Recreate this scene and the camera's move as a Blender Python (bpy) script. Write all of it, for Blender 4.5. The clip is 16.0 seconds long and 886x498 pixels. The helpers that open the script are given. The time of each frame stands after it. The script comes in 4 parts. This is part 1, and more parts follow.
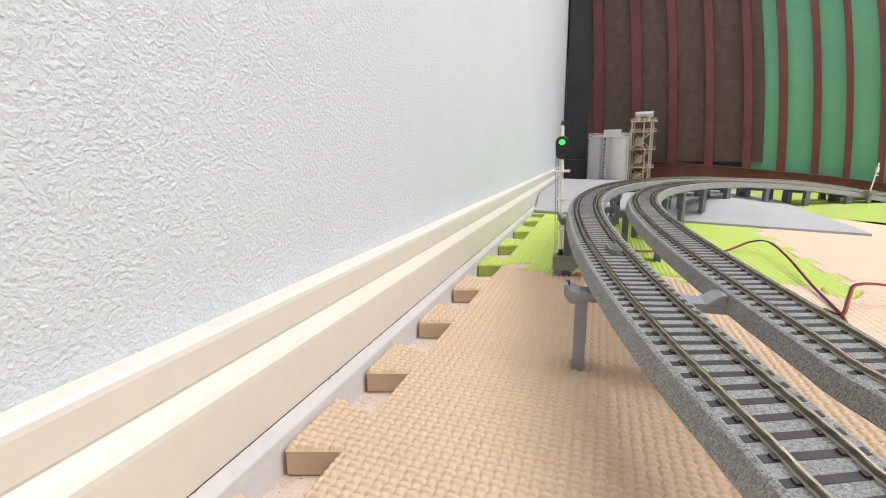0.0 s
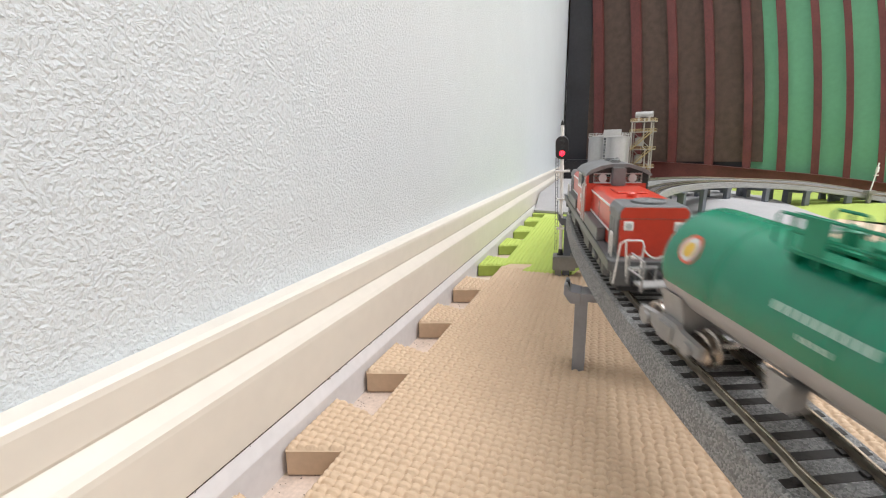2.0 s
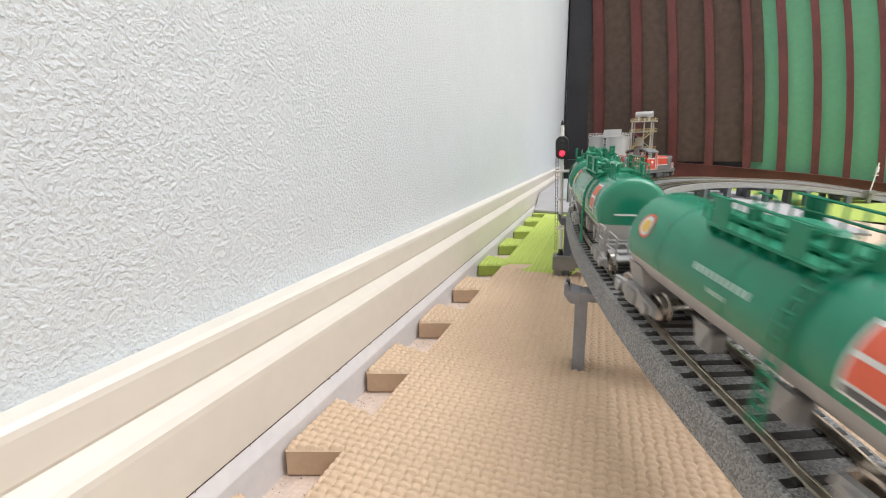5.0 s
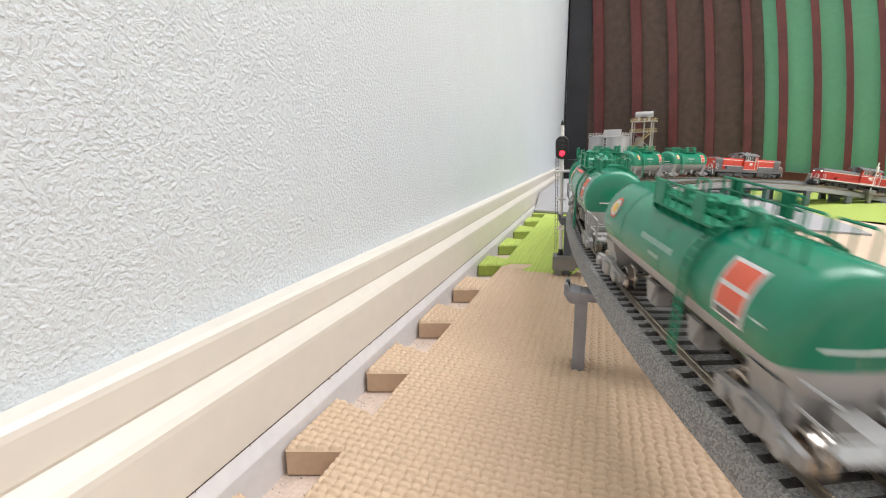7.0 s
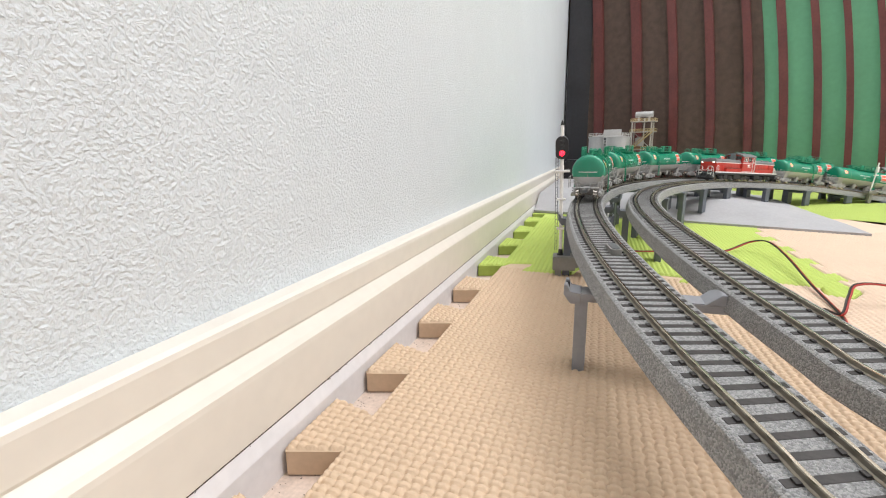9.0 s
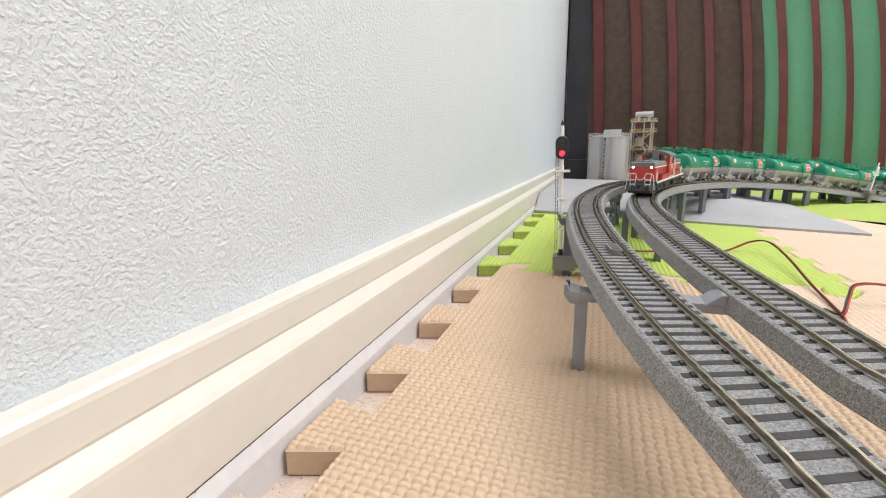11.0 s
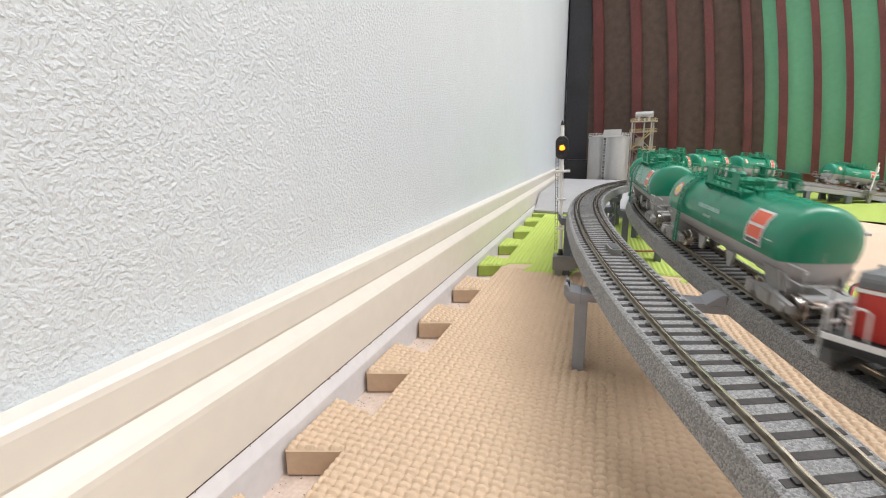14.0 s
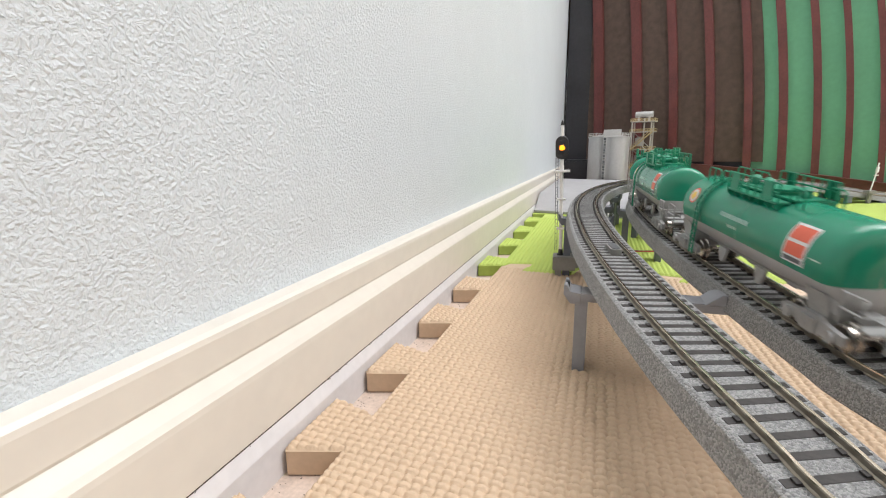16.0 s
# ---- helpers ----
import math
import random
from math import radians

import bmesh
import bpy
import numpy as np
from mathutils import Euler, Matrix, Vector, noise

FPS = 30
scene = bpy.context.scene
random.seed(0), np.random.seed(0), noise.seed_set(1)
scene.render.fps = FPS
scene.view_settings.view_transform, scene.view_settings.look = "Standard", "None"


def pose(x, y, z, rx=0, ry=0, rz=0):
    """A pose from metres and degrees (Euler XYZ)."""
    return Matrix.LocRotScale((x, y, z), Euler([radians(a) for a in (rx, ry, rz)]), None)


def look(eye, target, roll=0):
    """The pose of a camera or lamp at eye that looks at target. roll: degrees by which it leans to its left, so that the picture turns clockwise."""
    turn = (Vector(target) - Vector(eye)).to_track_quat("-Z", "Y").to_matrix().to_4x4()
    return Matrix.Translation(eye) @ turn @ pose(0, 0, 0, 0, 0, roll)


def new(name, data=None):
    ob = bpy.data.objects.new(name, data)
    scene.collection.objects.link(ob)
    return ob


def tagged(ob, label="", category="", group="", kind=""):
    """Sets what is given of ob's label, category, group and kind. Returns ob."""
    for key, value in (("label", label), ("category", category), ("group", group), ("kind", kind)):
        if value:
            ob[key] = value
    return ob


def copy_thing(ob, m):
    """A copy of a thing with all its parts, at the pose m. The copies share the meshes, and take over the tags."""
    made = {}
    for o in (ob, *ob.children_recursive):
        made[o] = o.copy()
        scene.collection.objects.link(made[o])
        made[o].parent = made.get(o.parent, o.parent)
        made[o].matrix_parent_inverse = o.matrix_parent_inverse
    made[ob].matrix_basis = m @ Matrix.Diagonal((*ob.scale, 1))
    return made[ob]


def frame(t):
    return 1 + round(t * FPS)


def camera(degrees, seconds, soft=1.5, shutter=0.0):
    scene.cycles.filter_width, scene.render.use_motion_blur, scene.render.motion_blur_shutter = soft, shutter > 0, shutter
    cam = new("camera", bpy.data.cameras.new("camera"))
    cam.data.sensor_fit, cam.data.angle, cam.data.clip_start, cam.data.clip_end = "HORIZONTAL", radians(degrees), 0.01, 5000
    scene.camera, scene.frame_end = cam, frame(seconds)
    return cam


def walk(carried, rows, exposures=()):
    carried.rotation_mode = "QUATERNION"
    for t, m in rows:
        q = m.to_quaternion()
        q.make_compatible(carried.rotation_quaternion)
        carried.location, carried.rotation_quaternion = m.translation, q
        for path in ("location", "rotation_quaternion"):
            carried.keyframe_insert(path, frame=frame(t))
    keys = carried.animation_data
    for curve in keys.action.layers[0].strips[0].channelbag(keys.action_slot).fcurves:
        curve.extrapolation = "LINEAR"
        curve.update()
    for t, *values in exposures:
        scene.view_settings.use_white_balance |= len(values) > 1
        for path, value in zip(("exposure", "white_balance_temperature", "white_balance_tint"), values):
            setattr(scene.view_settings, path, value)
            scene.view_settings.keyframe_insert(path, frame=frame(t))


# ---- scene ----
# ---- camera ----
cam = camera(90.06, 16.0, soft=1.1, shutter=0.45)
EYE = Vector((0.0, 0.0, 0.121))
VIEW = look(EYE, EYE + Vector((-0.32651, 0.91973, -0.21791)), -0.948)
walk(cam, [(0.0, VIEW), (16.0, VIEW)])
scene.view_settings.exposure = 0.1

# ---- light: a room lit by ceiling panels ----
world = bpy.data.worlds.new("room_air")
scene.world = world
world.use_nodes = True
world.node_tree.nodes["Background"].inputs[0].default_value = (0.80, 0.88, 1.0, 1)
world.node_tree.nodes["Background"].inputs[1].default_value = 0.12


def area(name, m, sx, sy, watts, colour):
    d = bpy.data.lights.new(name, "AREA")
    d.shape, d.size, d.size_y, d.energy, d.color = "RECTANGLE", sx, sy, watts, colour
    ob = new(name, d)
    ob.matrix_world = m
    return ob


area("ceiling_panel_light", look((0.60, 0.75, 2.32), (0.60, 0.75, 0)), 1.5, 1.5, 35, (0.96, 0.966, 0.995))
area("ceiling_panel_light", look((1.9, 0.5, 2.32), (1.9, 0.5, 0)), 1.2, 1.2, 47, (0.96, 0.966, 0.995))


# ---- materials ----
def material(name, colour, rough=0.6, metal=0.0, spread=0.08, size=40.0, bump=0.0, bump_size=300.0, coat=0.0, glow=0.0, second=None):
    """Principled surface with two scales of mottling in its colour, and fine relief."""
    m = bpy.data.materials.new(name)
    m.use_nodes = True
    t = m.node_tree
    b = t.nodes["Principled BSDF"]
    b.inputs["Roughness"].default_value, b.inputs["Metallic"].default_value = rough, metal
    b.inputs["Coat Weight"].default_value = coat
    co = t.nodes.new("ShaderNodeTexCoord")
    n1, n2 = t.nodes.new("ShaderNodeTexNoise"), t.nodes.new("ShaderNodeTexNoise")
    n1.inputs["Scale"].default_value, n2.inputs["Scale"].default_value = size, size * 9
    n1.inputs["Detail"].default_value = 4
    mix = t.nodes.new("ShaderNodeMix")
    mix.data_type = "FLOAT"
    mix.inputs[0].default_value = 0.45
    ramp = t.nodes.new("ShaderNodeValToRGB")
    dark = tuple(max(0, c * (1 - spread)) for c in colour)
    light = tuple(min(1, c * (1 + spread)) for c in (second or colour))
    ramp.color_ramp.elements[0].color, ramp.color_ramp.elements[1].color = (*dark, 1), (*light, 1)
    ramp.color_ramp.elements[0].position, ramp.color_ramp.elements[1].position = 0.36, 0.64
    for n in (n1, n2):
        t.links.new(co.outputs["Object"], n.inputs["Vector"])
    t.links.new(n1.outputs[0], mix.inputs[2])
    t.links.new(n2.outputs[0], mix.inputs[3])
    t.links.new(mix.outputs[0], ramp.inputs[0])
    t.links.new(ramp.outputs[0], b.inputs["Base Color"])
    if bump:
        n3, bp = t.nodes.new("ShaderNodeTexNoise"), t.nodes.new("ShaderNodeBump")
        n3.inputs["Scale"].default_value, n3.inputs["Detail"].default_value = bump_size, 3
        bp.inputs["Strength"].default_value, bp.inputs["Distance"].default_value = bump, 0.001
        t.links.new(co.outputs["Object"], n3.inputs["Vector"])
        t.links.new(n3.outputs[0], bp.inputs["Height"])
        t.links.new(bp.outputs[0], b.inputs["Normal"])
    if glow:
        b.inputs["Emission Color"].default_value = (*colour, 1)
        b.inputs["Emission Strength"].default_value = glow
    return m


def wallpaper_material():
    """Off-white vinyl wallpaper with a pressed plaster-trowel relief."""
    m = material("wallpaper", (0.655, 0.70, 0.73), 0.75, spread=0.02, size=9)
    t = m.node_tree
    b = t.nodes["Principled BSDF"]
    co = t.nodes["Texture Coordinate"]
    warp, add = t.nodes.new("ShaderNodeTexNoise"), t.nodes.new("ShaderNodeVectorMath")
    warp.inputs["Scale"].default_value = 60
    add.operation = "MULTIPLY_ADD"
    add.inputs[1].default_value = (0.006, 0.006, 0.006)
    t.links.new(co.outputs["Object"], warp.inputs["Vector"])
    t.links.new(warp.outputs["Color"], add.inputs[0])
    t.links.new(co.outputs["Object"], add.inputs[2])
    a, v, fine = t.nodes.new("ShaderNodeTexNoise"), t.nodes.new("ShaderNodeTexNoise"), t.nodes.new("ShaderNodeTexNoise")
    a.inputs["Scale"].default_value, a.inputs["Detail"].default_value, a.inputs["Distortion"].default_value = 600, 2.5, 0.3
    v.inputs["Scale"].default_value, v.inputs["Detail"].default_value = 950, 2
    fine.inputs["Scale"].default_value = 1400
    ridge = t.nodes.new("ShaderNodeValToRGB")
    ridge.color_ramp.elements[0].position, ridge.color_ramp.elements[1].position = 0.36, 0.76
    s1, s2 = t.nodes.new("ShaderNodeMath"), t.nodes.new("ShaderNodeMath")
    s1.operation = s2.operation = "MULTIPLY_ADD"
    s1.inputs[1].default_value, s2.inputs[1].default_value = 0.5, 0.2
    for n in (a, v, fine):
        t.links.new(add.outputs[0], n.inputs["Vector"])
    t.links.new(a.outputs[0], ridge.inputs[0])
    t.links.new(v.outputs[0], s1.inputs[0])
    t.links.new(ridge.outputs[0], s1.inputs[2])
    t.links.new(fine.outputs[0], s2.inputs[0])
    t.links.new(s1.outputs[0], s2.inputs[2])
    bp = t.nodes.new("ShaderNodeBump")
    bp.inputs["Strength"].default_value, bp.inputs["Distance"].default_value = 0.62, 0.0009
    t.links.new(s2.outputs[0], bp.inputs["Height"])
    t.links.new(bp.outputs[0], b.inputs["Normal"])
    return m


def weave_material(name, colour):
    """EVA foam with its pressed basket-weave relief: rows of short bars, every other row shifted."""
    m = material(name, colour, 0.7, spread=0.035, size=14)
    t = m.node_tree
    co = t.nodes["Texture Coordinate"]
    sep = t.nodes.new("ShaderNodeSeparateXYZ")
    t.links.new(co.outputs["Object"], sep.inputs[0])

    def op(kind, a, b=None):
        n = t.nodes.new("ShaderNodeMath")
        n.operation = kind
        for i, v in enumerate((a, b)):
            if v is None:
                continue
            if isinstance(v, (int, float)):
                n.inputs[i].default_value = v
            else:
                t.links.new(v, n.inputs[i])
        return n.outputs[0]

    u, v = op("DIVIDE", sep.outputs[0], 0.0046), op("DIVIDE", sep.outputs[1], 0.0037)
    fu = op("MULTIPLY", op("SUBTRACT", op("FRACT", u), 0.5), 2)
    fv = op("MULTIPLY", op("SUBTRACT", op("FRACT", v), 0.5), 2)
    # over-and-under of the strips: plus one where the bar along x lies on top, minus one where the bar along y does
    s = op("MULTIPLY", op("SINE", op("MULTIPLY", u, math.pi)), op("SINE", op("MULTIPLY", v, math.pi)))
    pu = op("SUBTRACT", 1, op("POWER", op("MINIMUM", op("DIVIDE", op("ABSOLUTE", fu), 0.82), 1), 2.6))
    pv = op("SUBTRACT", 1, op("POWER", op("MINIMUM", op("DIVIDE", op("ABSOLUTE", fv), 0.88), 1), 2.6))
    along = op("MULTIPLY", pv, op("ADD", 0.56, op("MULTIPLY", s, 0.44)))
    across = op("MULTIPLY", pu, op("SUBTRACT", 0.50, op("MULTIPLY", s, 0.40)))
    top = t.nodes.new("ShaderNodeMath")
    top.operation = "SMOOTH_MAX"
    top.inputs[2].default_value = 0.15
    t.links.new(along, top.inputs[0])
    t.links.new(across, top.inputs[1])
    h = top.outputs[0]
    bp = t.nodes.new("ShaderNodeBump")
    bp.inputs["Strength"].default_value, bp.inputs["Distance"].default_value = 1.0, 0.0013
    t.links.new(h, bp.inputs["Height"])
    t.links.new(bp.outputs[0], t.nodes["Principled BSDF"].inputs["Normal"])
    return m


def ballast_material():
    """Moulded grey ballast: single grains of light and dark grey with hard relief."""
    m = material("ballast", (0.3, 0.3, 0.3), 0.85)
    t = m.node_tree
    b = t.nodes["Principled BSDF"]
    co, ramp = t.nodes["Texture Coordinate"], t.nodes["Color Ramp"]
    cell, big, mul, bp = t.nodes.new("ShaderNodeTexVoronoi"), t.nodes.new("ShaderNodeTexNoise"), t.nodes.new("ShaderNodeMath"), t.nodes.new("ShaderNodeBump")
    cell.inputs["Randomness"].default_value = 1.0
    cell.inputs["Scale"].default_value, big.inputs["Scale"].default_value = 1900, 90
    mul.operation = "MULTIPLY_ADD"
    mul.inputs[1].default_value = 0.35
    sep = t.nodes.new("ShaderNodeSeparateColor")
    e = ramp.color_ramp.elements
    e[0].position, e[0].color, e[1].position, e[1].color = 0.05, (0.165, 0.168, 0.168, 1), 1.0, (0.375, 0.375, 0.37, 1)
    mid = e.new(0.6)
    mid.color = (0.262, 0.264, 0.262, 1)
    for n in (cell, big):
        t.links.new(co.outputs["Object"], n.inputs["Vector"])
    t.links.new(cell.outputs["Color"], sep.inputs[0])
    t.links.new(big.outputs[0], mul.inputs[0])
    t.links.new(sep.outputs[0], mul.inputs[2])
    t.links.new(mul.outputs[0], ramp.inputs[0])
    bp.inputs["Strength"].default_value, bp.inputs["Distance"].default_value = 0.9, 0.0005
    bp.invert = True
    t.links.new(cell.outputs["Distance"], bp.inputs["Height"])
    t.links.new(bp.outputs[0], b.inputs["Normal"])
    return m


WALLPAPER = wallpaper_material()
CREAM = material("cream_painted_wood", (0.715, 0.67, 0.60), 0.42, spread=0.03, size=12, bump=0.05, bump_size=120)
WHITE_TRIM = material("white_vinyl", (0.68, 0.66, 0.665), 0.5, spread=0.05, size=25)
GAP_DARK = material("dark_gap", (0.08, 0.06, 0.05), 0.9, spread=0.3, size=60)
FLOORING = material("worn_floor", (0.62, 0.50, 0.42), 0.6, spread=0.16, size=60, bump=0.2)
FOAM_SKIN = {}
MAT_BEIGE = weave_material("beige_foam", (0.61, 0.455, 0.315))
MAT_GREEN = weave_material("lime_foam", (0.43, 0.54, 0.115))
MAT_PINK = weave_material("pale_beige_foam", (0.74, 0.57, 0.43))
FOAM_SKIN["beige_foam"] = material("beige_foam_skin", (0.61, 0.455, 0.315), 0.7, spread=0.035, size=14, bump=0.05, bump_size=900)
FOAM_SKIN["lime_foam"] = material("lime_foam_skin", (0.45, 0.56, 0.12), 0.7, spread=0.035, size=14, bump=0.05, bump_size=900)
FOAM_SKIN["pale_beige_foam"] = material("pale_beige_foam_skin", (0.68, 0.52, 0.39), 0.7, spread=0.035, size=14, bump=0.05, bump_size=900)
FOAM_BEIGE = material("cut_foam", (0.62, 0.46, 0.32), 0.8, spread=0.06, size=40)
FOAM_GREEN = material("cut_lime_foam", (0.36, 0.47, 0.09), 0.8, spread=0.06, size=40)
FELT = material("grey_felt_board", (0.38, 0.375, 0.385), 0.9, spread=0.06, size=30, bump=0.3, bump_size=700)
BALLAST = ballast_material()
SLEEPER = material("black_brown_plastic", (0.033, 0.029, 0.027), 0.6, spread=0.25, size=120, bump=0.25, bump_size=500)
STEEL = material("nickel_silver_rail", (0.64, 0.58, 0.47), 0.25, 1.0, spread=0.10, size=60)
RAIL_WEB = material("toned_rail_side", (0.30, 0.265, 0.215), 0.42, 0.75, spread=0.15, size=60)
PIER = material("light_grey_plastic", (0.27, 0.275, 0.295), 0.45, spread=0.07, size=40)
PIER_DARK = material("slate_grey_plastic", (0.115, 0.13, 0.16), 0.45, spread=0.07, size=40)
SIGNAL_GREY = material("warm_grey_plastic", (0.24, 0.235, 0.22), 0.5, spread=0.08, size=50)
MAST_WHITE = material("white_plastic", (0.78, 0.77, 0.75), 0.4, spread=0.04, size=40)
BLACK = material("black_plastic", (0.012, 0.012, 0.013), 0.35, spread=0.2, size=50)
LOCO_RED = material("loco_vermilion", (0.62, 0.055, 0.028), 0.32, spread=0.05, size=40, coat=0.2)
LOCO_RED_2 = material("loco_crimson_red", (0.52, 0.035, 0.025), 0.32, spread=0.05, size=40, coat=0.2)
LOCO_GREY = material("loco_grey", (0.14, 0.145, 0.15), 0.42, spread=0.07, size=40)
LOCO_ROOF = material("loco_roof_grey", (0.17, 0.175, 0.18), 0.5, spread=0.10, size=40)
UNDER = material("underframe_black", (0.022, 0.023, 0.026), 0.5, spread=0.25, size=80, bump=0.2)
UNDER_GREY = material("underframe_grey", (0.10, 0.105, 0.11), 0.5, spread=0.15, size=80)
LINE_WHITE = material("white_paint_line", (0.80, 0.80, 0.79), 0.4, spread=0.03, size=40)
RAIL_WHITE = material("handrail_white", (0.78, 0.77, 0.74), 0.4, spread=0.04, size=40)
HEADLIGHT = material("headlight_glow", (1.0, 0.95, 0.82), 0.2, spread=0.0, glow=5)
LENS_GREY = material("unlit_lens", (0.55, 0.57, 0.58), 0.15, spread=0.05, coat=0.6)
TANK_GREEN = material("tank_green", (0.008, 0.225, 0.13), 0.27, spread=0.04, size=25, coat=0.25)
TANK_DOME = material("walkway_green", (0.008, 0.22, 0.12), 0.4, spread=0.08, size=60)
TANK_GREY = material("tank_grey", (0.42, 0.42, 0.42), 0.42, spread=0.05, size=30)
BOGIE_GREY = material("bogie_grey", (0.33, 0.33, 0.325), 0.45, spread=0.10, size=60)
WHEEL = material("wheel_steel", (0.50, 0.46, 0.42), 0.25, 1.0, spread=0.12, size=80)
PLATE_RED = material("placard_orange_red", (0.70, 0.13, 0.07), 0.45, spread=0.04, size=40)
PLATE_WHITE = material("placard_white", (0.74, 0.74, 0.73), 0.45, spread=0.03, size=40)
EMBLEM_GOLD = material("emblem_gold", (0.75, 0.50, 0.08), 0.45, spread=0.04, size=40)
TEXT_PALE = material("pale_lettering", (0.42, 0.62, 0.54), 0.5, spread=0.05, size=60)
SILO = material("silo_white_grey", (0.48, 0.475, 0.47), 0.36, metal=0.35, spread=0.06, size=20)
FRAME_PALE = material("tower_pale_grey", (0.50, 0.48, 0.44), 0.5, spread=0.1, size=40)
STAIR_YELLOW = material("stair_ochre", (0.50, 0.40, 0.20), 0.55, spread=0.12, size=60)
CARPET_BROWN = material("brown_carpet_panel", (0.098, 0.066, 0.052), 0.95, spread=0.22, size=55, bump=0.5, bump_size=350)
PANEL_GREEN = material("green_card_panel", (0.155, 0.435, 0.25), 0.6, spread=0.07, size=9)
BAR_RED = material("dark_red_stained_wood", (0.118, 0.030, 0.026), 0.45, spread=0.22, size=22, bump=0.15, bump_size=150)
DARK_THING = material("black_lacquer", (0.014, 0.014, 0.018), 0.4, spread=0.3, size=12)
WIRE_RED = material("wire_red", (0.38, 0.03, 0.02), 0.45, spread=0.05)
WIRE_BLACK = material("wire_black", (0.02, 0.015, 0.015), 0.45, spread=0.1)
PLASTER = material("room_plaster", (0.78, 0.77, 0.75), 0.85, spread=0.03, size=6)
LAMP_GREEN = material("lamp_green_glow", (0.015, 1.0, 0.05), 0.3, spread=0.0, glow=3.5)
LAMP_YELLOW = material("lamp_amber_glow", (1.0, 0.30, 0.01), 0.3, spread=0.0, glow=2.6)
LAMP_RED = material("lamp_red_glow", (1.0, 0.012, 0.03), 0.3, spread=0.0, glow=4)


def glass_material():
    m = bpy.data.materials.new("window_glass")
    m.use_nodes = True
    b = m.node_tree.nodes["Principled BSDF"]
    b.inputs["Base Color"].default_value = (0.75, 0.85, 0.82, 1)
    b.inputs["Transmission Weight"].default_value, b.inputs["Roughness"].default_value, b.inputs["IOR"].default_value = 0.9, 0.06, 1.25
    return m


GLASS = glass_material()
MM = 0.001


# ---- building tools (lengths in the building tools below are in millimetres) ----
def bx(bm, x0, x1, y0, y1, z0, z1, turn=None):
    v = [bm.verts.new(Vector((x, y, z)) * MM) for z in (z0, z1) for x, y in ((x0, y0), (x1, y0), (x1, y1), (x0, y1))]
    for f in ((0, 3, 2, 1), (4, 5, 6, 7), (0, 1, 5, 4), (1, 2, 6, 5), (2, 3, 7, 6), (3, 0, 4, 7)):
        bm.faces.new([v[i] for i in f])
    if turn is not None:
        for q in v:
            q.co = turn @ q.co
    return bm


def prism(bm, outline, y0, y1, axis="y"):
    """Extrude an outline (a, z) along y, or (a, b) upwards along z, or (y, z) along x."""
    def at(a, b, c):
        return Vector({"y": (a, c, b), "z": (a, b, c), "x": (c, a, b)}[axis]) * MM
    lo, hi = [bm.verts.new(at(a, b, y0)) for a, b in outline], [bm.verts.new(at(a, b, y1)) for a, b in outline]
    n = len(outline)
    bm.faces.new(lo), bm.faces.new(hi[::-1])
    for i in range(n):
        bm.faces.new((lo[i - 1], hi[i - 1], hi[i], lo[i]))
    return bm


def cy(bm, p0, p1, r0, r1=None, n=12):
    """A round bar from p0 to p1."""
    p0, p1 = Vector(p0) * MM, Vector(p1) * MM
    r1 = r0 if r1 is None else r1
    q = (p1 - p0).to_track_quat("Z", "Y")
    rings = []
    for p, r in ((p0, r0), (p1, r1)):
        rings.append([bm.verts.new(p + q @ Vector((math.cos(2 * math.pi * i / n), math.sin(2 * math.pi * i / n), 0)) * r * MM) for i in range(n)])
    bm.faces.new(rings[0][::-1]), bm.faces.new(rings[1])
    for i in range(n):
        bm.faces.new((rings[0][i - 1], rings[0][i], rings[1][i], rings[1][i - 1]))
    return bm


def tube(bm, pts, r, n=6):
    """A bent round rod through pts."""
    pts = [Vector(p) * MM for p in pts]
    rings = []
    for i, p in enumerate(pts):
        d = (pts[min(i + 1, len(pts) - 1)] - pts[max(i - 1, 0)]).normalized()
        q = d.to_track_quat("Z", "Y")
        rings.append([bm.verts.new(p + q @ Vector((math.cos(2 * math.pi * k / n), math.sin(2 * math.pi * k / n), 0)) * r * MM) for k in range(n)])
    for a, b in zip(rings, rings[1:]):
        best = min(range(n), key=lambda o: sum((a[k].co - b[(k + o) % n].co).length for k in range(n)))
        for k in range(n):
            bm.faces.new((a[k - 1], a[k], b[(k + best) % n], b[(k - 1 + best) % n]))
    bm.faces.new(rings[0][::-1]), bm.faces.new(rings[-1])
    return bm


def lathe(bm, prof, centre=(0, 0, 0), n=20, axis="z"):
    """Turn a profile (radius, height) round an axis."""
    rings = []
    for r, h in prof:
        ring = []
        for i in range(n):
            c, s = math.cos(2 * math.pi * i / n) * r, math.sin(2 * math.pi * i / n) * r
            p = {"z": (c, s, h), "x": (h, c, s), "y": (s, h, c)}[axis]
            ring.append(bm.verts.new((Vector(p) + Vector(centre)) * MM))
        rings.append(ring)
    for a, b in zip(rings, rings[1:]):
        for i in range(n):
            bm.faces.new((a[i - 1], a[i], b[i], b[i - 1]))
    bm.faces.new(rings[0][::-1]), bm.faces.new(rings[-1])
    return bm


def bev(bm, width, segments=2):
    bmesh.ops.bevel(bm, geom=list(bm.edges), offset=width * MM, segments=segments, affect="EDGES", clamp_overlap=True)
    return bm


